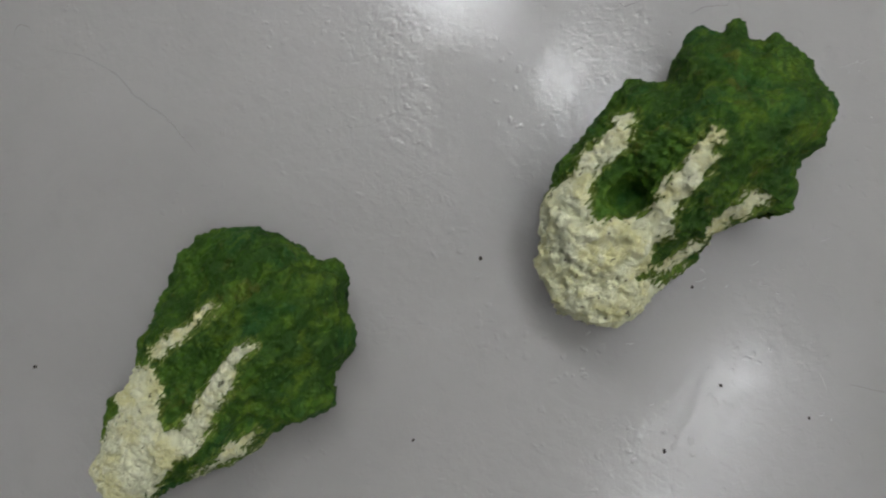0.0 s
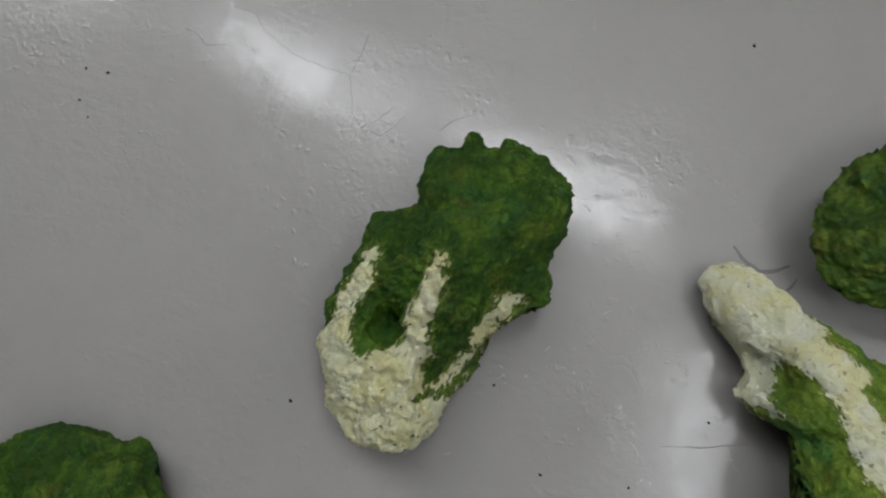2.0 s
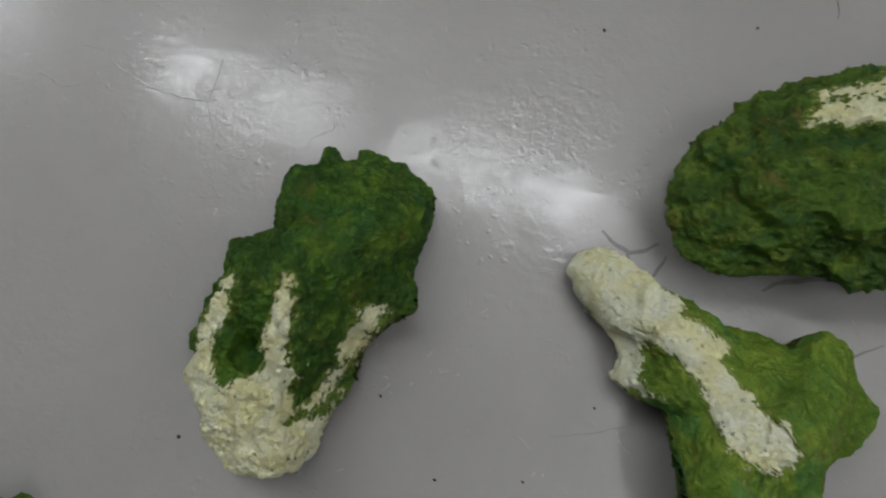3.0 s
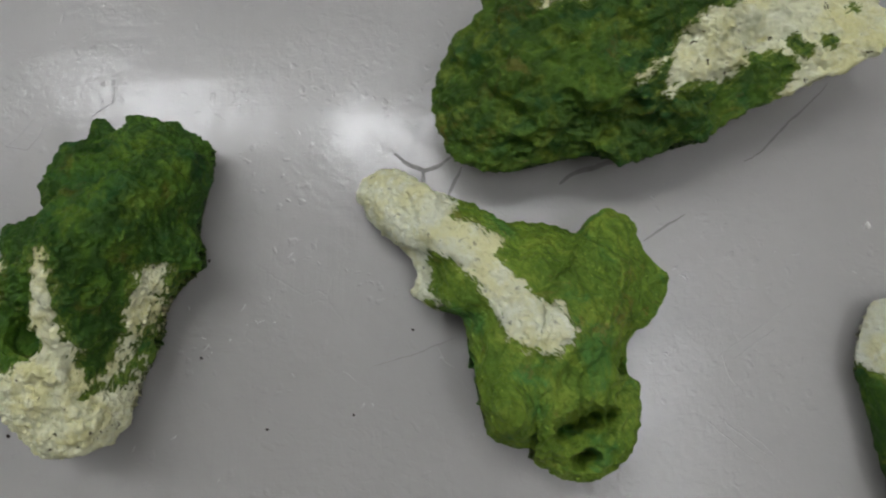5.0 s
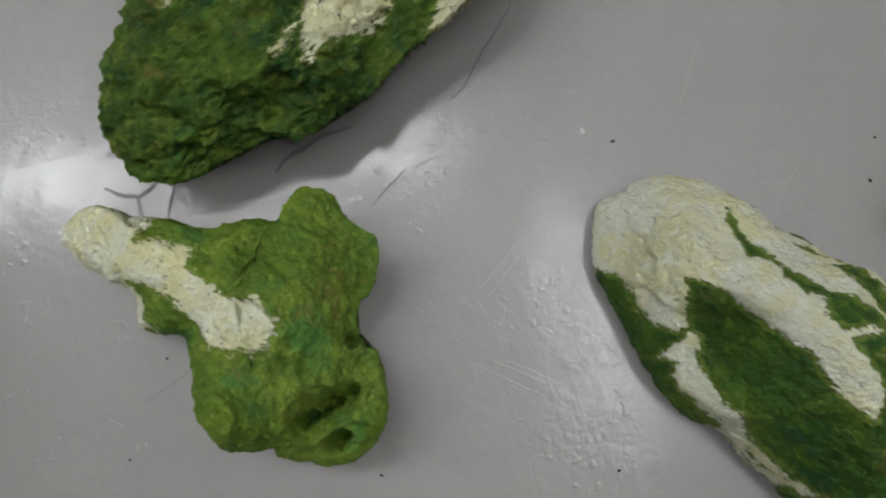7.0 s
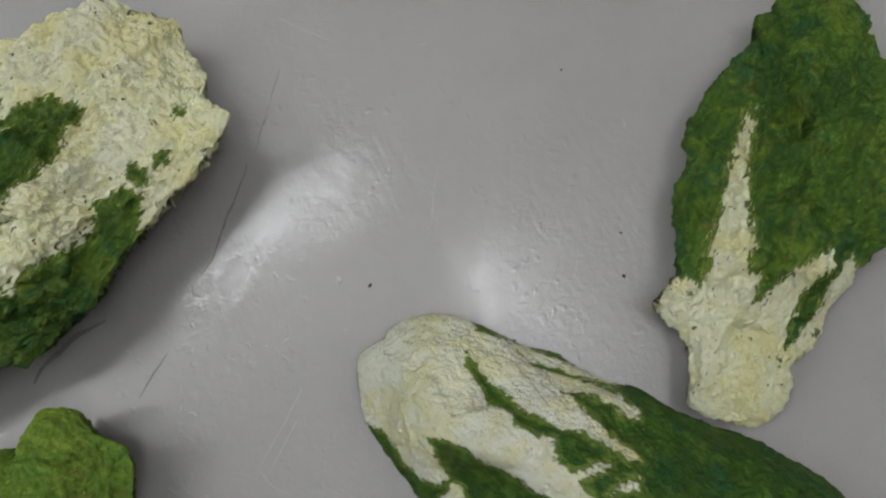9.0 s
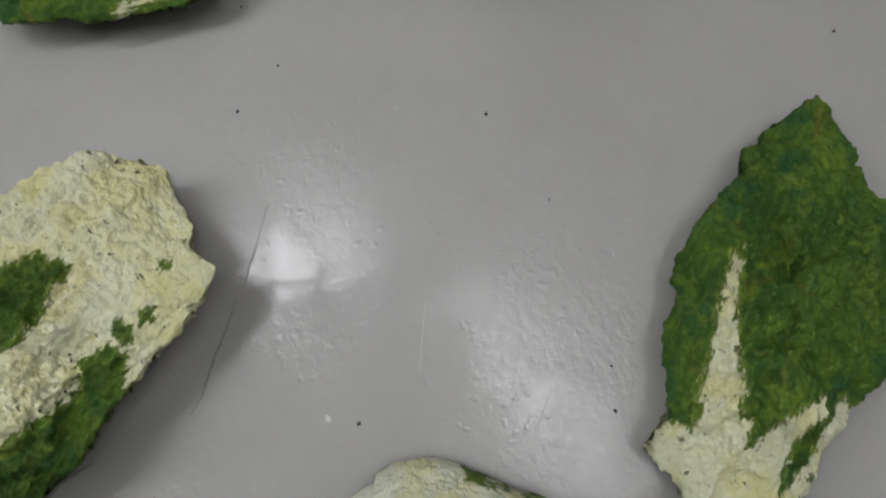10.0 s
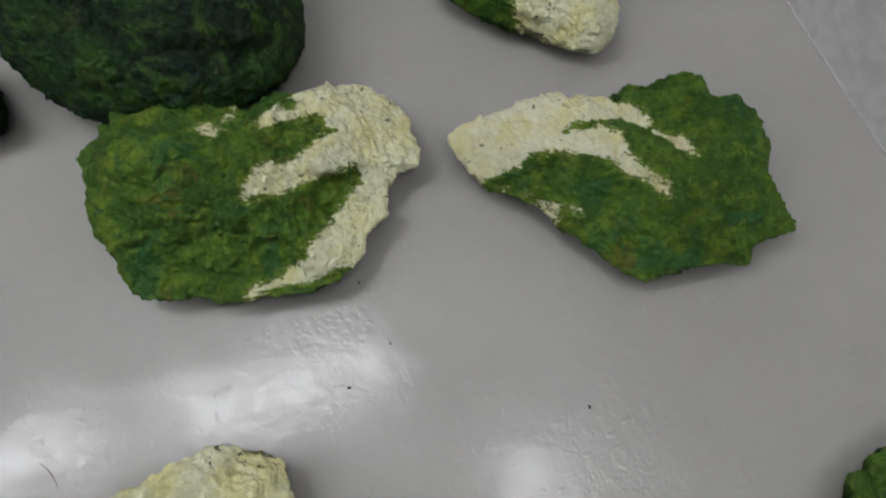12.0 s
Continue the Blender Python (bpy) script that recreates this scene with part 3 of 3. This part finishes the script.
stone(
    'long green stone with a rounded white end and white brush streaks',
    at=(0.781964, -0.498145, 97.5), mid=(0.0356, -0.05, 0),
    plan=[0.213, 0.043, 0.148, 0.074, 0.111, 0.094, 0.095, 0.098, 0.071, 0.101, 0.047, 0.094, 0.017, 0.101, -0.011, 0.103, -0.036, 0.108, -0.108, 0.106, -0.171, 0.101, -0.218, 0.061, -0.235, 0.004, -0.22, -0.051, -0.176, -0.084, -0.108, -0.094, -0.06, -0.088, -0.033, -0.087, 0.011, -0.09, 0.036, -0.083, 0.057, -0.083, 0.087, -0.087, 0.113, -0.083, 0.169, -0.081, 0.195, -0.075, 0.216, -0.062, 0.23, -0.045, 0.232, -0.032, 0.243, -0.017, 0.243, 0.001],
    tops=[0.209, 0.025, 0.08, 0.125, -0.004, 0.153, 0.167, 0.011, 0.148, 0.121, 0.053, 0.109, 0.088, -0.092, 0.085, 0.139, -0.041, 0.109, 0.036, -0.004, 0.165, -0.009, 0.019, 0.165, -0.017, -0.043, 0.157, 0.032, -0.062, 0.168, 0.038, 0.078, 0.146, 0.013, -0.112, 0.115],
    white=[[0.248, 0.004, 0.248, -0.017, 0.237, -0.034, 0.234, -0.047, 0.219, -0.066, 0.196, -0.079, 0.159, -0.084, 0.16, -0.052, 0.157, -0.041, 0.14, -0.033, 0.129, -0.025, 0.112, -0.028, 0.108, -0.018, 0.088, -0.019, 0.078, -0.023, 0.071, -0.011, 0.057, -0.008, 0.052, -0.003, 0.02, 0.008, 0.014, 0.017, 0.008, 0.033, 0.017, 0.034, 0.051, 0.027, 0.067, 0.018, 0.129, 0.015, 0.151, 0.015, 0.164, 0.02, 0.154, 0.027, 0.141, 0.039, 0.13, 0.045, 0.135, 0.052, 0.151, 0.057, 0.169, 0.053, 0.185, 0.043, 0.197, 0.039, 0.216, 0.045],
           [0.16, -0.052, 0.162, -0.075, 0.135, -0.069, 0.102, -0.066, 0.046, -0.045, 0.028, -0.043, 0.014, -0.037, 0.024, -0.032, 0.042, -0.033, 0.059, -0.038, 0.079, -0.032, 0.101, -0.033, 0.136, -0.041],
           [0.062, -0.005, 0.051, -0.019, 0.034, -0.027, 0.045, -0.014, 0.056, -0.004],
           [0.034, -0.005, 0.029, -0.015, 0.013, -0.024, 0.013, -0.018, 0.024, -0.009],
           [0, 0.004, -0.009, -0.004, -0.011, 0.001, -0.005, 0.006],
           [0.129, 0.075, 0.129, 0.06, 0.127, 0.048, 0.12, 0.048, 0.111, 0.06, 0.095, 0.069, 0.079, 0.076, 0.053, 0.084, 0.018, 0.093, -0.009, 0.095, -0.027, 0.092, -0.02, 0.099, -0.008, 0.102, 0.047, 0.093, 0.074, 0.093, 0.094, 0.09, 0.111, 0.083, 0.118, 0.07],
           [0.192, -0.067, 0.153, -0.075, 0.117, -0.075, 0.094, -0.07, 0.066, -0.074, 0.036, -0.074, 0.02, -0.07, 0.017, -0.064, 0.027, -0.061, 0.051, -0.062, 0.069, -0.061, 0.089, -0.055, 0.098, -0.045, 0.108, -0.043, 0.123, -0.047, 0.145, -0.047, 0.159, -0.053, 0.176, -0.057],
           [0.143, -0.078, 0.113, -0.081, 0.028, -0.083, 0.037, -0.078, 0.06, -0.075, 0.113, -0.073]],
    green=[[0.145, -0.038, 0.129, -0.033, 0.112, -0.032, 0.129, -0.027]],
    dents=[],
    cuts=[0.180, 0.010, 42, 0.140, 0.85, 0.08, 0.10, -0.045, 265, 0.140, 1.0, 0.16],
    tone=SILKY, chalk=(0.76, 0.77, 0.60), ragged=0.5, rough=0.62, pits=0.25,
)

stone(
    'leaf-shaped green stone, pointed tip, with a lumpy white foot and streaks',
    at=(1.09556, -0.497764, -167.6), mid=(0.0407, 0, 0),
    plan=[-0.192, -0.045, -0.172, -0.059, -0.16, -0.057, -0.146, -0.071, -0.129, -0.065, -0.089, -0.085, -0.062, -0.094, -0.038, -0.097, -0.01, -0.098, 0.004, -0.089, 0.025, -0.088, 0.046, -0.09, 0.113, -0.065, 0.129, -0.074, 0.144, -0.078, 0.151, -0.071, 0.157, -0.06, 0.157, -0.05, 0.177, -0.034, 0.195, -0.027, 0.214, -0.023, 0.219, -0.011, 0.214, 0.034, 0.201, 0.046, 0.181, 0.055, 0.155, 0.055, 0.136, 0.062, 0.115, 0.064, 0.048, 0.088, 0.009, 0.106, -0.061, 0.117, -0.102, 0.106, -0.127, 0.09, -0.137, 0.071, -0.157, 0.05, -0.174, 0.033, -0.193, 0.023, -0.205, 0.005, -0.219, -0.008, -0.227, -0.022],
    tops=[-0.042, -0.055, 0.073, 0.061, 0.025, 0.098, -0.022, -0.055, 0.074, 0.055, 0.031, 0.094, 0.025, -0.047, 0.08, -0.092, -0.008, 0.071, -0.022, 0.017, 0.084, 0.118, -0.001, 0.074, 0.16, 0.015, 0.055, -0.153, -0.046, 0.057],
    white=[[0.145, -0.083, 0.129, -0.079, 0.116, -0.067, 0.115, -0.052, 0.095, -0.052, 0.07, -0.055, 0.046, -0.056, 0.015, -0.06, -0.038, -0.062, -0.052, -0.055, -0.027, -0.05, 0.005, -0.047, 0.057, -0.029, 0.094, -0.019, 0.093, -0.009, 0.118, -0.003, 0.083, 0.011, 0.07, 0.02, 0.051, 0.031, 0.052, 0.041, 0.066, 0.043, 0.08, 0.032, 0.092, 0.027, 0.107, 0.027, 0.14, 0.036, 0.12, 0.05, 0.118, 0.07, 0.14, 0.069, 0.158, 0.061, 0.181, 0.06, 0.205, 0.05, 0.221, 0.033, 0.224, 0.006, 0.221, -0.023, 0.183, -0.037, 0.163, -0.052, 0.159, -0.071],
           [0.12, 0.05, 0.104, 0.048, 0.078, 0.051, 0.048, 0.075, 0.056, 0.087, 0.122, 0.066]],
    green=[],
    dents=[0.031, 0.017, 0.005, 0.008],
    tone=MOSSY, rough=1.2,
)

stone(
    'rounded green stone with a cream white end and two white bands',
    at=(1.11936, 0.269691, -42.5), mid=(0.0509, 0, 0),
    plan=[-0.165, 0.017, -0.163, -0.009, -0.159, -0.029, -0.14, -0.065, -0.121, -0.112, -0.088, -0.125, -0.065, -0.126, -0.032, -0.139, -0.009, -0.14, 0.019, -0.142, 0.053, -0.145, 0.082, -0.138, 0.111, -0.120, 0.122, -0.096, 0.143, -0.080, 0.151, -0.053, 0.164, -0.032, 0.185, -0.028, 0.193, -0.006, 0.183, 0.041, 0.171, 0.057, 0.158, 0.071, 0.144, 0.08, 0.121, 0.079, 0.111, 0.071, 0.079, 0.073, 0.053, 0.071, 0.027, 0.056, 0.004, 0.067, -0.027, 0.075, -0.057, 0.08, -0.078, 0.089, -0.106, 0.085, -0.131, 0.088, -0.146, 0.078, -0.159, 0.06, -0.168, 0.045],
    tops=[0.018, -0.022, 0.108, -0.071, -0.02, 0.13, -0.08, -0.104, 0.098, 0.173, -0.02, 0.073, 0.093, -0.07, 0.06, 0.051, -0.048, 0.089, 0.029, 0.006, 0.108, -0.018, -0.037, 0.109, 0.092, -0.005, 0.099, -0.011, -0.099, 0.076],
    white=[[0.057, 0.042, 0.079, 0.076, 0.111, 0.078, 0.122, 0.085, 0.144, 0.087, 0.172, 0.065, 0.191, 0.043, 0.199, -0.006, 0.188, -0.033, 0.168, -0.037, 0.157, -0.057, 0.149, -0.084, 0.127, -0.100, 0.114, -0.125, 0.088, -0.124, 0.057, -0.136, 0.023, -0.131, -0.005, -0.137, -0.013, -0.137, 0.001, -0.127, 0.025, -0.123, 0.051, -0.112, 0.095, -0.067, 0.117, -0.048, 0.126, -0.037, 0.12, -0.027, 0.099, -0.031, 0.029, -0.052, 0.009, -0.053, 0.003, -0.047, 0.036, -0.02, 0.064, -0.017, 0.094, 0.003, 0.109, 0.005, 0.093, 0.031, 0.036, 0.017, 0.031, 0.024],
           [-0.031, 0.027, -0.014, 0.033, -0.001, 0.019, -0.011, 0.017],
           [-0, 0.032, 0.008, 0.042, 0.009, 0.065, 0.01, 0.029]],
    green=[[0.047, 0.07, 0.074, 0.045, 0.071, 0.038, 0.06, 0.036]],
    dents=[],
    cuts=[-0.01, -0.040, 262, 0.104, 0.65, 0.12, 0.14, 0.0, 5, 0.088, 0.5, 0.08],
    tone=MOSSY, rough=1.3,
)

stone(
    'angular green stone tapering to a white point with white brush marks',
    at=(1.38384, -0.0568909, 118.4), mid=(0.0458, 0, 0),
    plan=[0.193, 0.023, 0.173, 0.046, 0.155, 0.06, 0.135, 0.062, 0.088, 0.076, 0.075, 0.094, 0.053, 0.101, 0.029, 0.113, 0.008, 0.126, -0.008, 0.137, -0.031, 0.134, -0.093, 0.111, -0.125, 0.109, -0.127, 0.092, -0.132, 0.083, -0.153, 0.074, -0.168, 0.064, -0.172, 0.053, -0.159, 0.038, -0.146, 0.017, -0.141, -0.001, -0.141, -0.028, -0.135, -0.045, -0.13, -0.065, -0.116, -0.076, -0.107, -0.087, -0.085, -0.084, -0.065, -0.108, -0.05, -0.109, -0.028, -0.101, -0.01, -0.088, 0.011, -0.087, 0.02, -0.078, 0.036, -0.066, 0.06, -0.064, 0.079, -0.055, 0.094, -0.059, 0.122, -0.048, 0.151, -0.031, 0.168, -0.018, 0.195, -0.005, 0.204, 0.004],
    tops=[-0.088, 0.059, 0.084, -0.155, 0.059, 0.065, -0.015, 0.008, 0.093, -0.061, 0.065, 0.093, 0.05, 0.027, 0.092, 0.125, 0.059, 0.087, -0.06, -0.015, 0.078, 0.006, 0.079, 0.075],
    white=[[0.209, 0.004, 0.199, -0.009, 0.169, -0.024, 0.151, -0.037, 0.122, -0.055, 0.094, -0.062, 0.061, -0.067, 0.036, -0.069, 0.022, -0.061, 0.005, -0.064, -0.009, -0.059, -0.02, -0.037, -0.059, 0.003, -0.036, 0.003, -0.023, -0.008, -0.01, -0.023, 0.001, -0.036, 0.022, -0.025, 0.047, -0.017, 0.075, -0.009, 0.08, -0.001, 0.046, -0.005, 0.023, -0.001, 0.017, 0.017, -0.003, 0.032, -0.029, 0.048, -0.033, 0.062, -0.01, 0.047, 0.019, 0.039, 0.038, 0.031, 0.067, 0.025, 0.087, 0.025, 0.115, 0.031, 0.121, 0.042, 0.154, 0.055, 0.158, 0.065, 0.177, 0.052, 0.2, 0.027],
           [0.14, 0.061, 0.111, 0.066, 0.088, 0.07, 0.06, 0.076, 0.052, 0.081, 0.075, 0.076, 0.075, 0.093, 0.089, 0.081, 0.112, 0.074]],
    green=[],
    dents=[-0.046, -0.043, 0.01, 0.008],
    cuts=[0.05, 0.034, 80, 0.092, 0.5, 0.10, 0.04, -0.022, 270, 0.090, 0.8, 0.09, -0.06, -0.03, 330, 0.085, 0.9, 0.03],
    tone=MOSSY, chalk=(0.80, 0.79, 0.57), rough=1.2,
)

stone(
    'large dark green stone standing behind a smaller one',
    at=(1.218, 0.481855, -76.2), mid=(0.0827, 0, 0),
    plan=[0.141, 0.09, 0.065, 0.151, -0.067, 0.177, -0.167, 0.111, -0.197, 0.011, -0.16, -0.079, -0.117, -0.12, -0.061, -0.151, 0.017, -0.162, 0.047, -0.154, 0.101, -0.131, 0.151, -0.102, 0.183, -0.06, 0.191, -0.034, 0.193, -0.005, 0.182, 0.029],
    tops=[0, 0, 0.191, 0.051, 0.025, 0.172, -0.064, -0.013, 0.178, 0.038, -0.051, 0.153, -0.025, 0.064, 0.165],
    white=[],
    green=[],
    dents=[],
    tone=GLOOM,
)

stone(
    'small green stone with a rough white end, close to the wall',
    at=(1.50169, 0.155782, -82.6), mid=(0.0407, 0, 0),
    plan=[-0.088, -0.059, -0.032, -0.067, 0.008, -0.064, 0.029, -0.057, 0.061, -0.057, 0.106, -0.046, 0.113, -0.023, 0.107, 0.017, 0.088, 0.041, 0.05, 0.065, -0.019, 0.069, -0.088, 0.041, -0.118, -0.018],
    tops=[0, 0, 0.089, 0.051, 0.013, 0.076, -0.051, -0.013, 0.083],
    white=[[-0.005, -0.047, 0.008, -0.059, 0.023, -0.065, 0.064, -0.062, 0.109, -0.052, 0.121, -0.023, 0.113, 0.019, 0.087, 0.05, 0.056, 0.023, 0.013, -0.022]],
    green=[],
    dents=[],
)

stone(
    'dark green stone at the edge of the group',
    at=(0.995018, 0.593091, -74.4), mid=(0.0509, 0, 0),
    plan=[0.043, 0.033, 0.01, 0.051, -0.043, 0.042, -0.071, 0.005, -0.053, -0.033, -0.006, -0.052, 0.043, -0.041, 0.069, -0.017, 0.07, 0.001, 0.061, 0.017],
    tops=[0, 0, 0.108, 0.038, 0.013, 0.102, -0.038, -0.013, 0.102],
    white=[],
    green=[],
    dents=[],
    tone=GLOOM,
)


# ---- crumbs, flakes and cracks on the floor ----
def crumb(size, flat, seed):
    bm = bmesh.new()
    bmesh.ops.create_icosphere(bm, subdivisions=2, radius=size)
    for v in bm.verts:
        v.co *= 1 + 0.5 * noise.noise(v.co / size * 1.3 + Vector((seed, 0, 0)))
        v.co.x *= 1.35
        v.co.z *= flat
    low = min(v.co.z for v in bm.verts)
    for v in bm.verts:
        v.co.z -= low
    return bm


CRUMBS = [-0.013, 0.04, 0.187, 0.012, 0.211, -0.08, 0.158, -0.141, -0.078, -0.134, -0.459, -0.067, 0.29, -0.109, -0.166, 0.434, -0.143, 0.423, -0.178, 0.4, -0.172, 0.379, 0.527, 0.29, 0.676, 0.238, 0.238, 0.092, 0.818, -0.226, 0.444, -0.286, 0.379, -0.067, 0.599, -0.438, 1.009, 0.045, 1.14, -0.168, 1.098, -0.267, 0.956, -0.424, 0.99, -0.4, 1.104, 0.106, 1.071, 0.038, 1.407, -0.424, 1.5, -0.336, 1.501, -0.344, 1.493, -0.356, 1.48, -0.37, 1.628, -0.21]
for k in range(len(CRUMBS) // 2):
    x, y = CRUMBS[2 * k : 2 * k + 2]
    ob = part("dirt_crumb", crumb(random.uniform(0.0009, 0.0017), 0.5, k), DIRT, smooth=True)
    ob.matrix_world = pose(x, y, 0, 0, 0, random.uniform(0, 360))
    tagged(ob, "tiny dark brown crumb of dirt on the floor", "crumb", "crumbs of dirt on the floor")


def crack(points, wide):
    """A hairline ridge in the floor paint that follows the points."""
    p = np.array(points, float).reshape(-1, 2)
    far = np.r_[0, np.cumsum(np.hypot(*np.diff(p, axis=0).T))]
    at = np.linspace(0, far[-1], max(6, int(far[-1] / 0.004)))
    x, y = np.interp(at, far, p[:, 0]), np.interp(at, far, p[:, 1])
    x = x + [0.0012 * noise.noise(Vector((a * 90, 1, 0))) for a in at]
    y = y + [0.0012 * noise.noise(Vector((a * 90, 9, 0))) for a in at]
    dx, dy = np.gradient(x), np.gradient(y)
    ln = np.hypot(dx, dy)
    nx, ny = -dy / ln, dx / ln
    bm = bmesh.new()
    rows = []
    for k in range(len(x)):
        w = wide * (0.35 + 0.65 * math.sin(math.pi * (k + 0.5) / len(x))) * random.uniform(0.8, 1.2)
        rows.append([bm.verts.new((x[k] + nx[k] * w * f, y[k] + ny[k] * w * f, h)) for f, h in ((-1, 0.0002), (0, 0.0004), (1, 0.0002))])
    for a, b in zip(rows, rows[1:]):
        bm.faces.new((a[0], a[1], b[1], b[0]))
        bm.faces.new((a[1], a[2], b[2], b[1]))
    return bm


CRACKS = [
    (0.0024, [0.449, 0.0933, 0.453, 0.0818, 0.458, 0.0731, 0.4657, 0.0635, 0.4762, 0.0608, 0.4866, 0.0606, 0.4969, 0.0618]),
    (0.002, [0.4648, 0.0642, 0.4609, 0.0568, 0.4566, 0.0481, 0.4529, 0.0419]),
    (0.0015, [0.4999, 0.0483, 0.4912, 0.0412, 0.4771, 0.0318, 0.4706, 0.0265]),
    (0.0026, [0.5741, -0.0157, 0.5831, -0.0134, 0.5943, -0.0136, 0.6045, -0.0167, 0.6139, -0.019, 0.6239, -0.0198, 0.6338, -0.0241, 0.6466, -0.0308, 0.6566, -0.0366]),
    (0.0011, [0.7397, -0.0867, 0.7491, -0.0875, 0.7595, -0.0871, 0.7736, -0.0825, 0.7865, -0.0784, 0.8004, -0.075, 0.8162, -0.0719, 0.8339, -0.0674, 0.8516, -0.0621]),
    (0.001, [0.6147, -0.1044, 0.6264, -0.1038, 0.6401, -0.1028, 0.6508, -0.1027, 0.6634, -0.1022]),
    (0.0008, [0.9027, -0.0502, 0.8914, -0.0533, 0.8794, -0.0551]),
    (0.0006, [0.866, -0.061, 0.901, -0.049, 0.946, -0.035]),
    (0.0006, [0.328, -0.078, 0.368, -0.088, 0.411, -0.094]),
    (0.0006, [-0.497, 0.269, -0.496, 0.279, -0.491, 0.286, -0.481, 0.283, -0.475, 0.274]),
    (0.0005, [0.004, 0.465, 0.025, 0.451, 0.032, 0.429, 0.057, 0.396, 0.087, 0.373, 0.111, 0.359, 0.109, 0.339, 0.106, 0.314, 0.112, 0.3, 0.13, 0.304, 0.151, 0.313]),
    (0.0005, [0.112, 0.3, 0.129, 0.286, 0.147, 0.293, 0.156, 0.301]),
    (0.0005, [0.191, 0.277, 0.205, 0.284, 0.228, 0.285, 0.23, 0.293]),
    (0.0005, [-0.052, 0.453, -0.039, 0.442, -0.034, 0.429, -0.012, 0.425]),
    (0.0006, [0.111, 0.359, 0.128, 0.379, 0.14, 0.399]),
    (0.0006, [-0.456, 0.258, -0.419, 0.25, -0.385, 0.231, -0.364, 0.207, -0.333, 0.186, -0.309, 0.16, -0.285, 0.132]),
]
for wide, points in CRACKS:
    ob = part("floor_crack", crack(points, wide), CRACK if wide > 0.00095 else FAINT)
    tagged(ob, "wide grey crack in the floor paint" if wide > 0.002 else "hairline crack in the grey floor paint", "crack", "cracks in the floor", "structure")

# a lost thread
thread = part("loose_thread", crack([0.764, 0.252, 0.765, 0.238, 0.762, 0.228, 0.757, 0.219], 0.0005), plain("brown_thread", (0.16, 0.09, 0.06), 0.8))
tagged(thread, "short brown thread lying on the grey floor", "thread")

# light scuffs and flakes of paint, too small and many to count
SCUFFS = [0.254, 0.014, 0.245, 0.034, 0.197, 0.028, 0.351, 0.225, 0.31, -0.11, 0.31, 0.056, 0.374, 0.351, 0.195, 0.018, 0.302, -0.106, 0.089, -0.032, 0.128, -0.042, 0.25, 0.016, -0.199, 0.399, 0.39, -0.104, 0.377, 0.161, 0.63, -0.152, 0.805, -0.198, 0.147, -0.099, 0.219, 0.013, 0.645, -0.072, 0.63, -0.152, 0.628, -0.142, 0.805, -0.199, 0.577, -0.207, 0.346, 0.227, 0.806, -0.199, 1.098, -0.088, 1.086, -0.347, 0.733, -0.188, 1.046, -0.138, 1.626, -0.137]


def scuffs(places):
    bm = bmesh.new()
    spots = [(x, y, 1.0) for x, y in zip(places[::2], places[1::2])]
    for x, y, _ in list(spots):
        for _ in range(random.choice((0, 0, 0, 1, 2))):
            spots.append((x + random.gauss(0, 0.02), y + random.gauss(0, 0.02), random.uniform(0.25, 0.6)))
    for x, y, big in spots:
        turn, long, wide = random.uniform(0, math.pi), 0.0035 * big * random.uniform(0.6, 1.6), 0.0009 * random.uniform(0.6, 1.3)
        c, s = math.cos(turn), math.sin(turn)
        edge = []
        for k in range(10):
            a = k * math.tau / 10
            px, py = long * math.cos(a) * random.uniform(0.75, 1.2), wide * math.sin(a) * random.uniform(0.6, 1.3) + 0.15 * long * math.cos(a) ** 2
            edge.append(bm.verts.new((x + c * px - s * py, y + s * px + c * py, 0.00015)))
        top = bm.verts.new((x, y, 0.0006))
        for a, b in zip(edge, edge[1:] + edge[:1]):
            bm.faces.new((a, b, top))
    return bm


tagged(part("floor_scuffs", scuffs(SCUFFS), CHIP), "small pale scuffs and paint flakes on the grey floor", "scuffs", kind="stuff")

# thin scratches and one larger flake of paint
SCRATCHES = [
    [0.3288, 0.221, 0.343, 0.2248, 0.3567, 0.2277],
    [0.576, -0.2772, 0.5867, -0.3075, 0.6002, -0.3444],
    [0.5872, -0.2794, 0.5975, -0.3058, 0.6105, -0.3369],
    [0.5984, -0.2953, 0.6072, -0.3145, 0.6172, -0.3454],
    [0.9478, -0.218, 0.9204, -0.2312, 0.8869, -0.249],
    [0.391, -0.094, 0.39, -0.107, 0.395, -0.118],
    [0.991, -0.003, 0.994, -0.032, 1.0, -0.063],
    [0.943, -0.034, 0.91, -0.047, 0.867, -0.062],
    [0.943, -0.362, 0.913, -0.369, 0.884, -0.373],
    [0.623, -0.233, 0.664, -0.23, 0.704, -0.226],
    [0.629, -0.243, 0.678, -0.238],
    [0.621, -0.233, 0.616, -0.258, 0.62, -0.272],
    [0.3007, -0.0675, 0.3078, -0.083],
]
for points in SCRATCHES:
    ob = part("floor_scratch", crack(points, 0.0005), SCRATCH)
    tagged(ob, "thin pale scratch in the grey floor paint", "scratch", "scratches in the floor", "structure")
flake = part("paint_flake", crumb(0.0026, 0.4, 77), plain("white_flake", (0.74, 0.73, 0.68), 0.7, 0.0005, 300), smooth=True)
flake.matrix_world = pose(0.8063, -0.1986, 0, 0, 0, 75)
tagged(flake, "small white flake of paint on the grey floor", "flake")
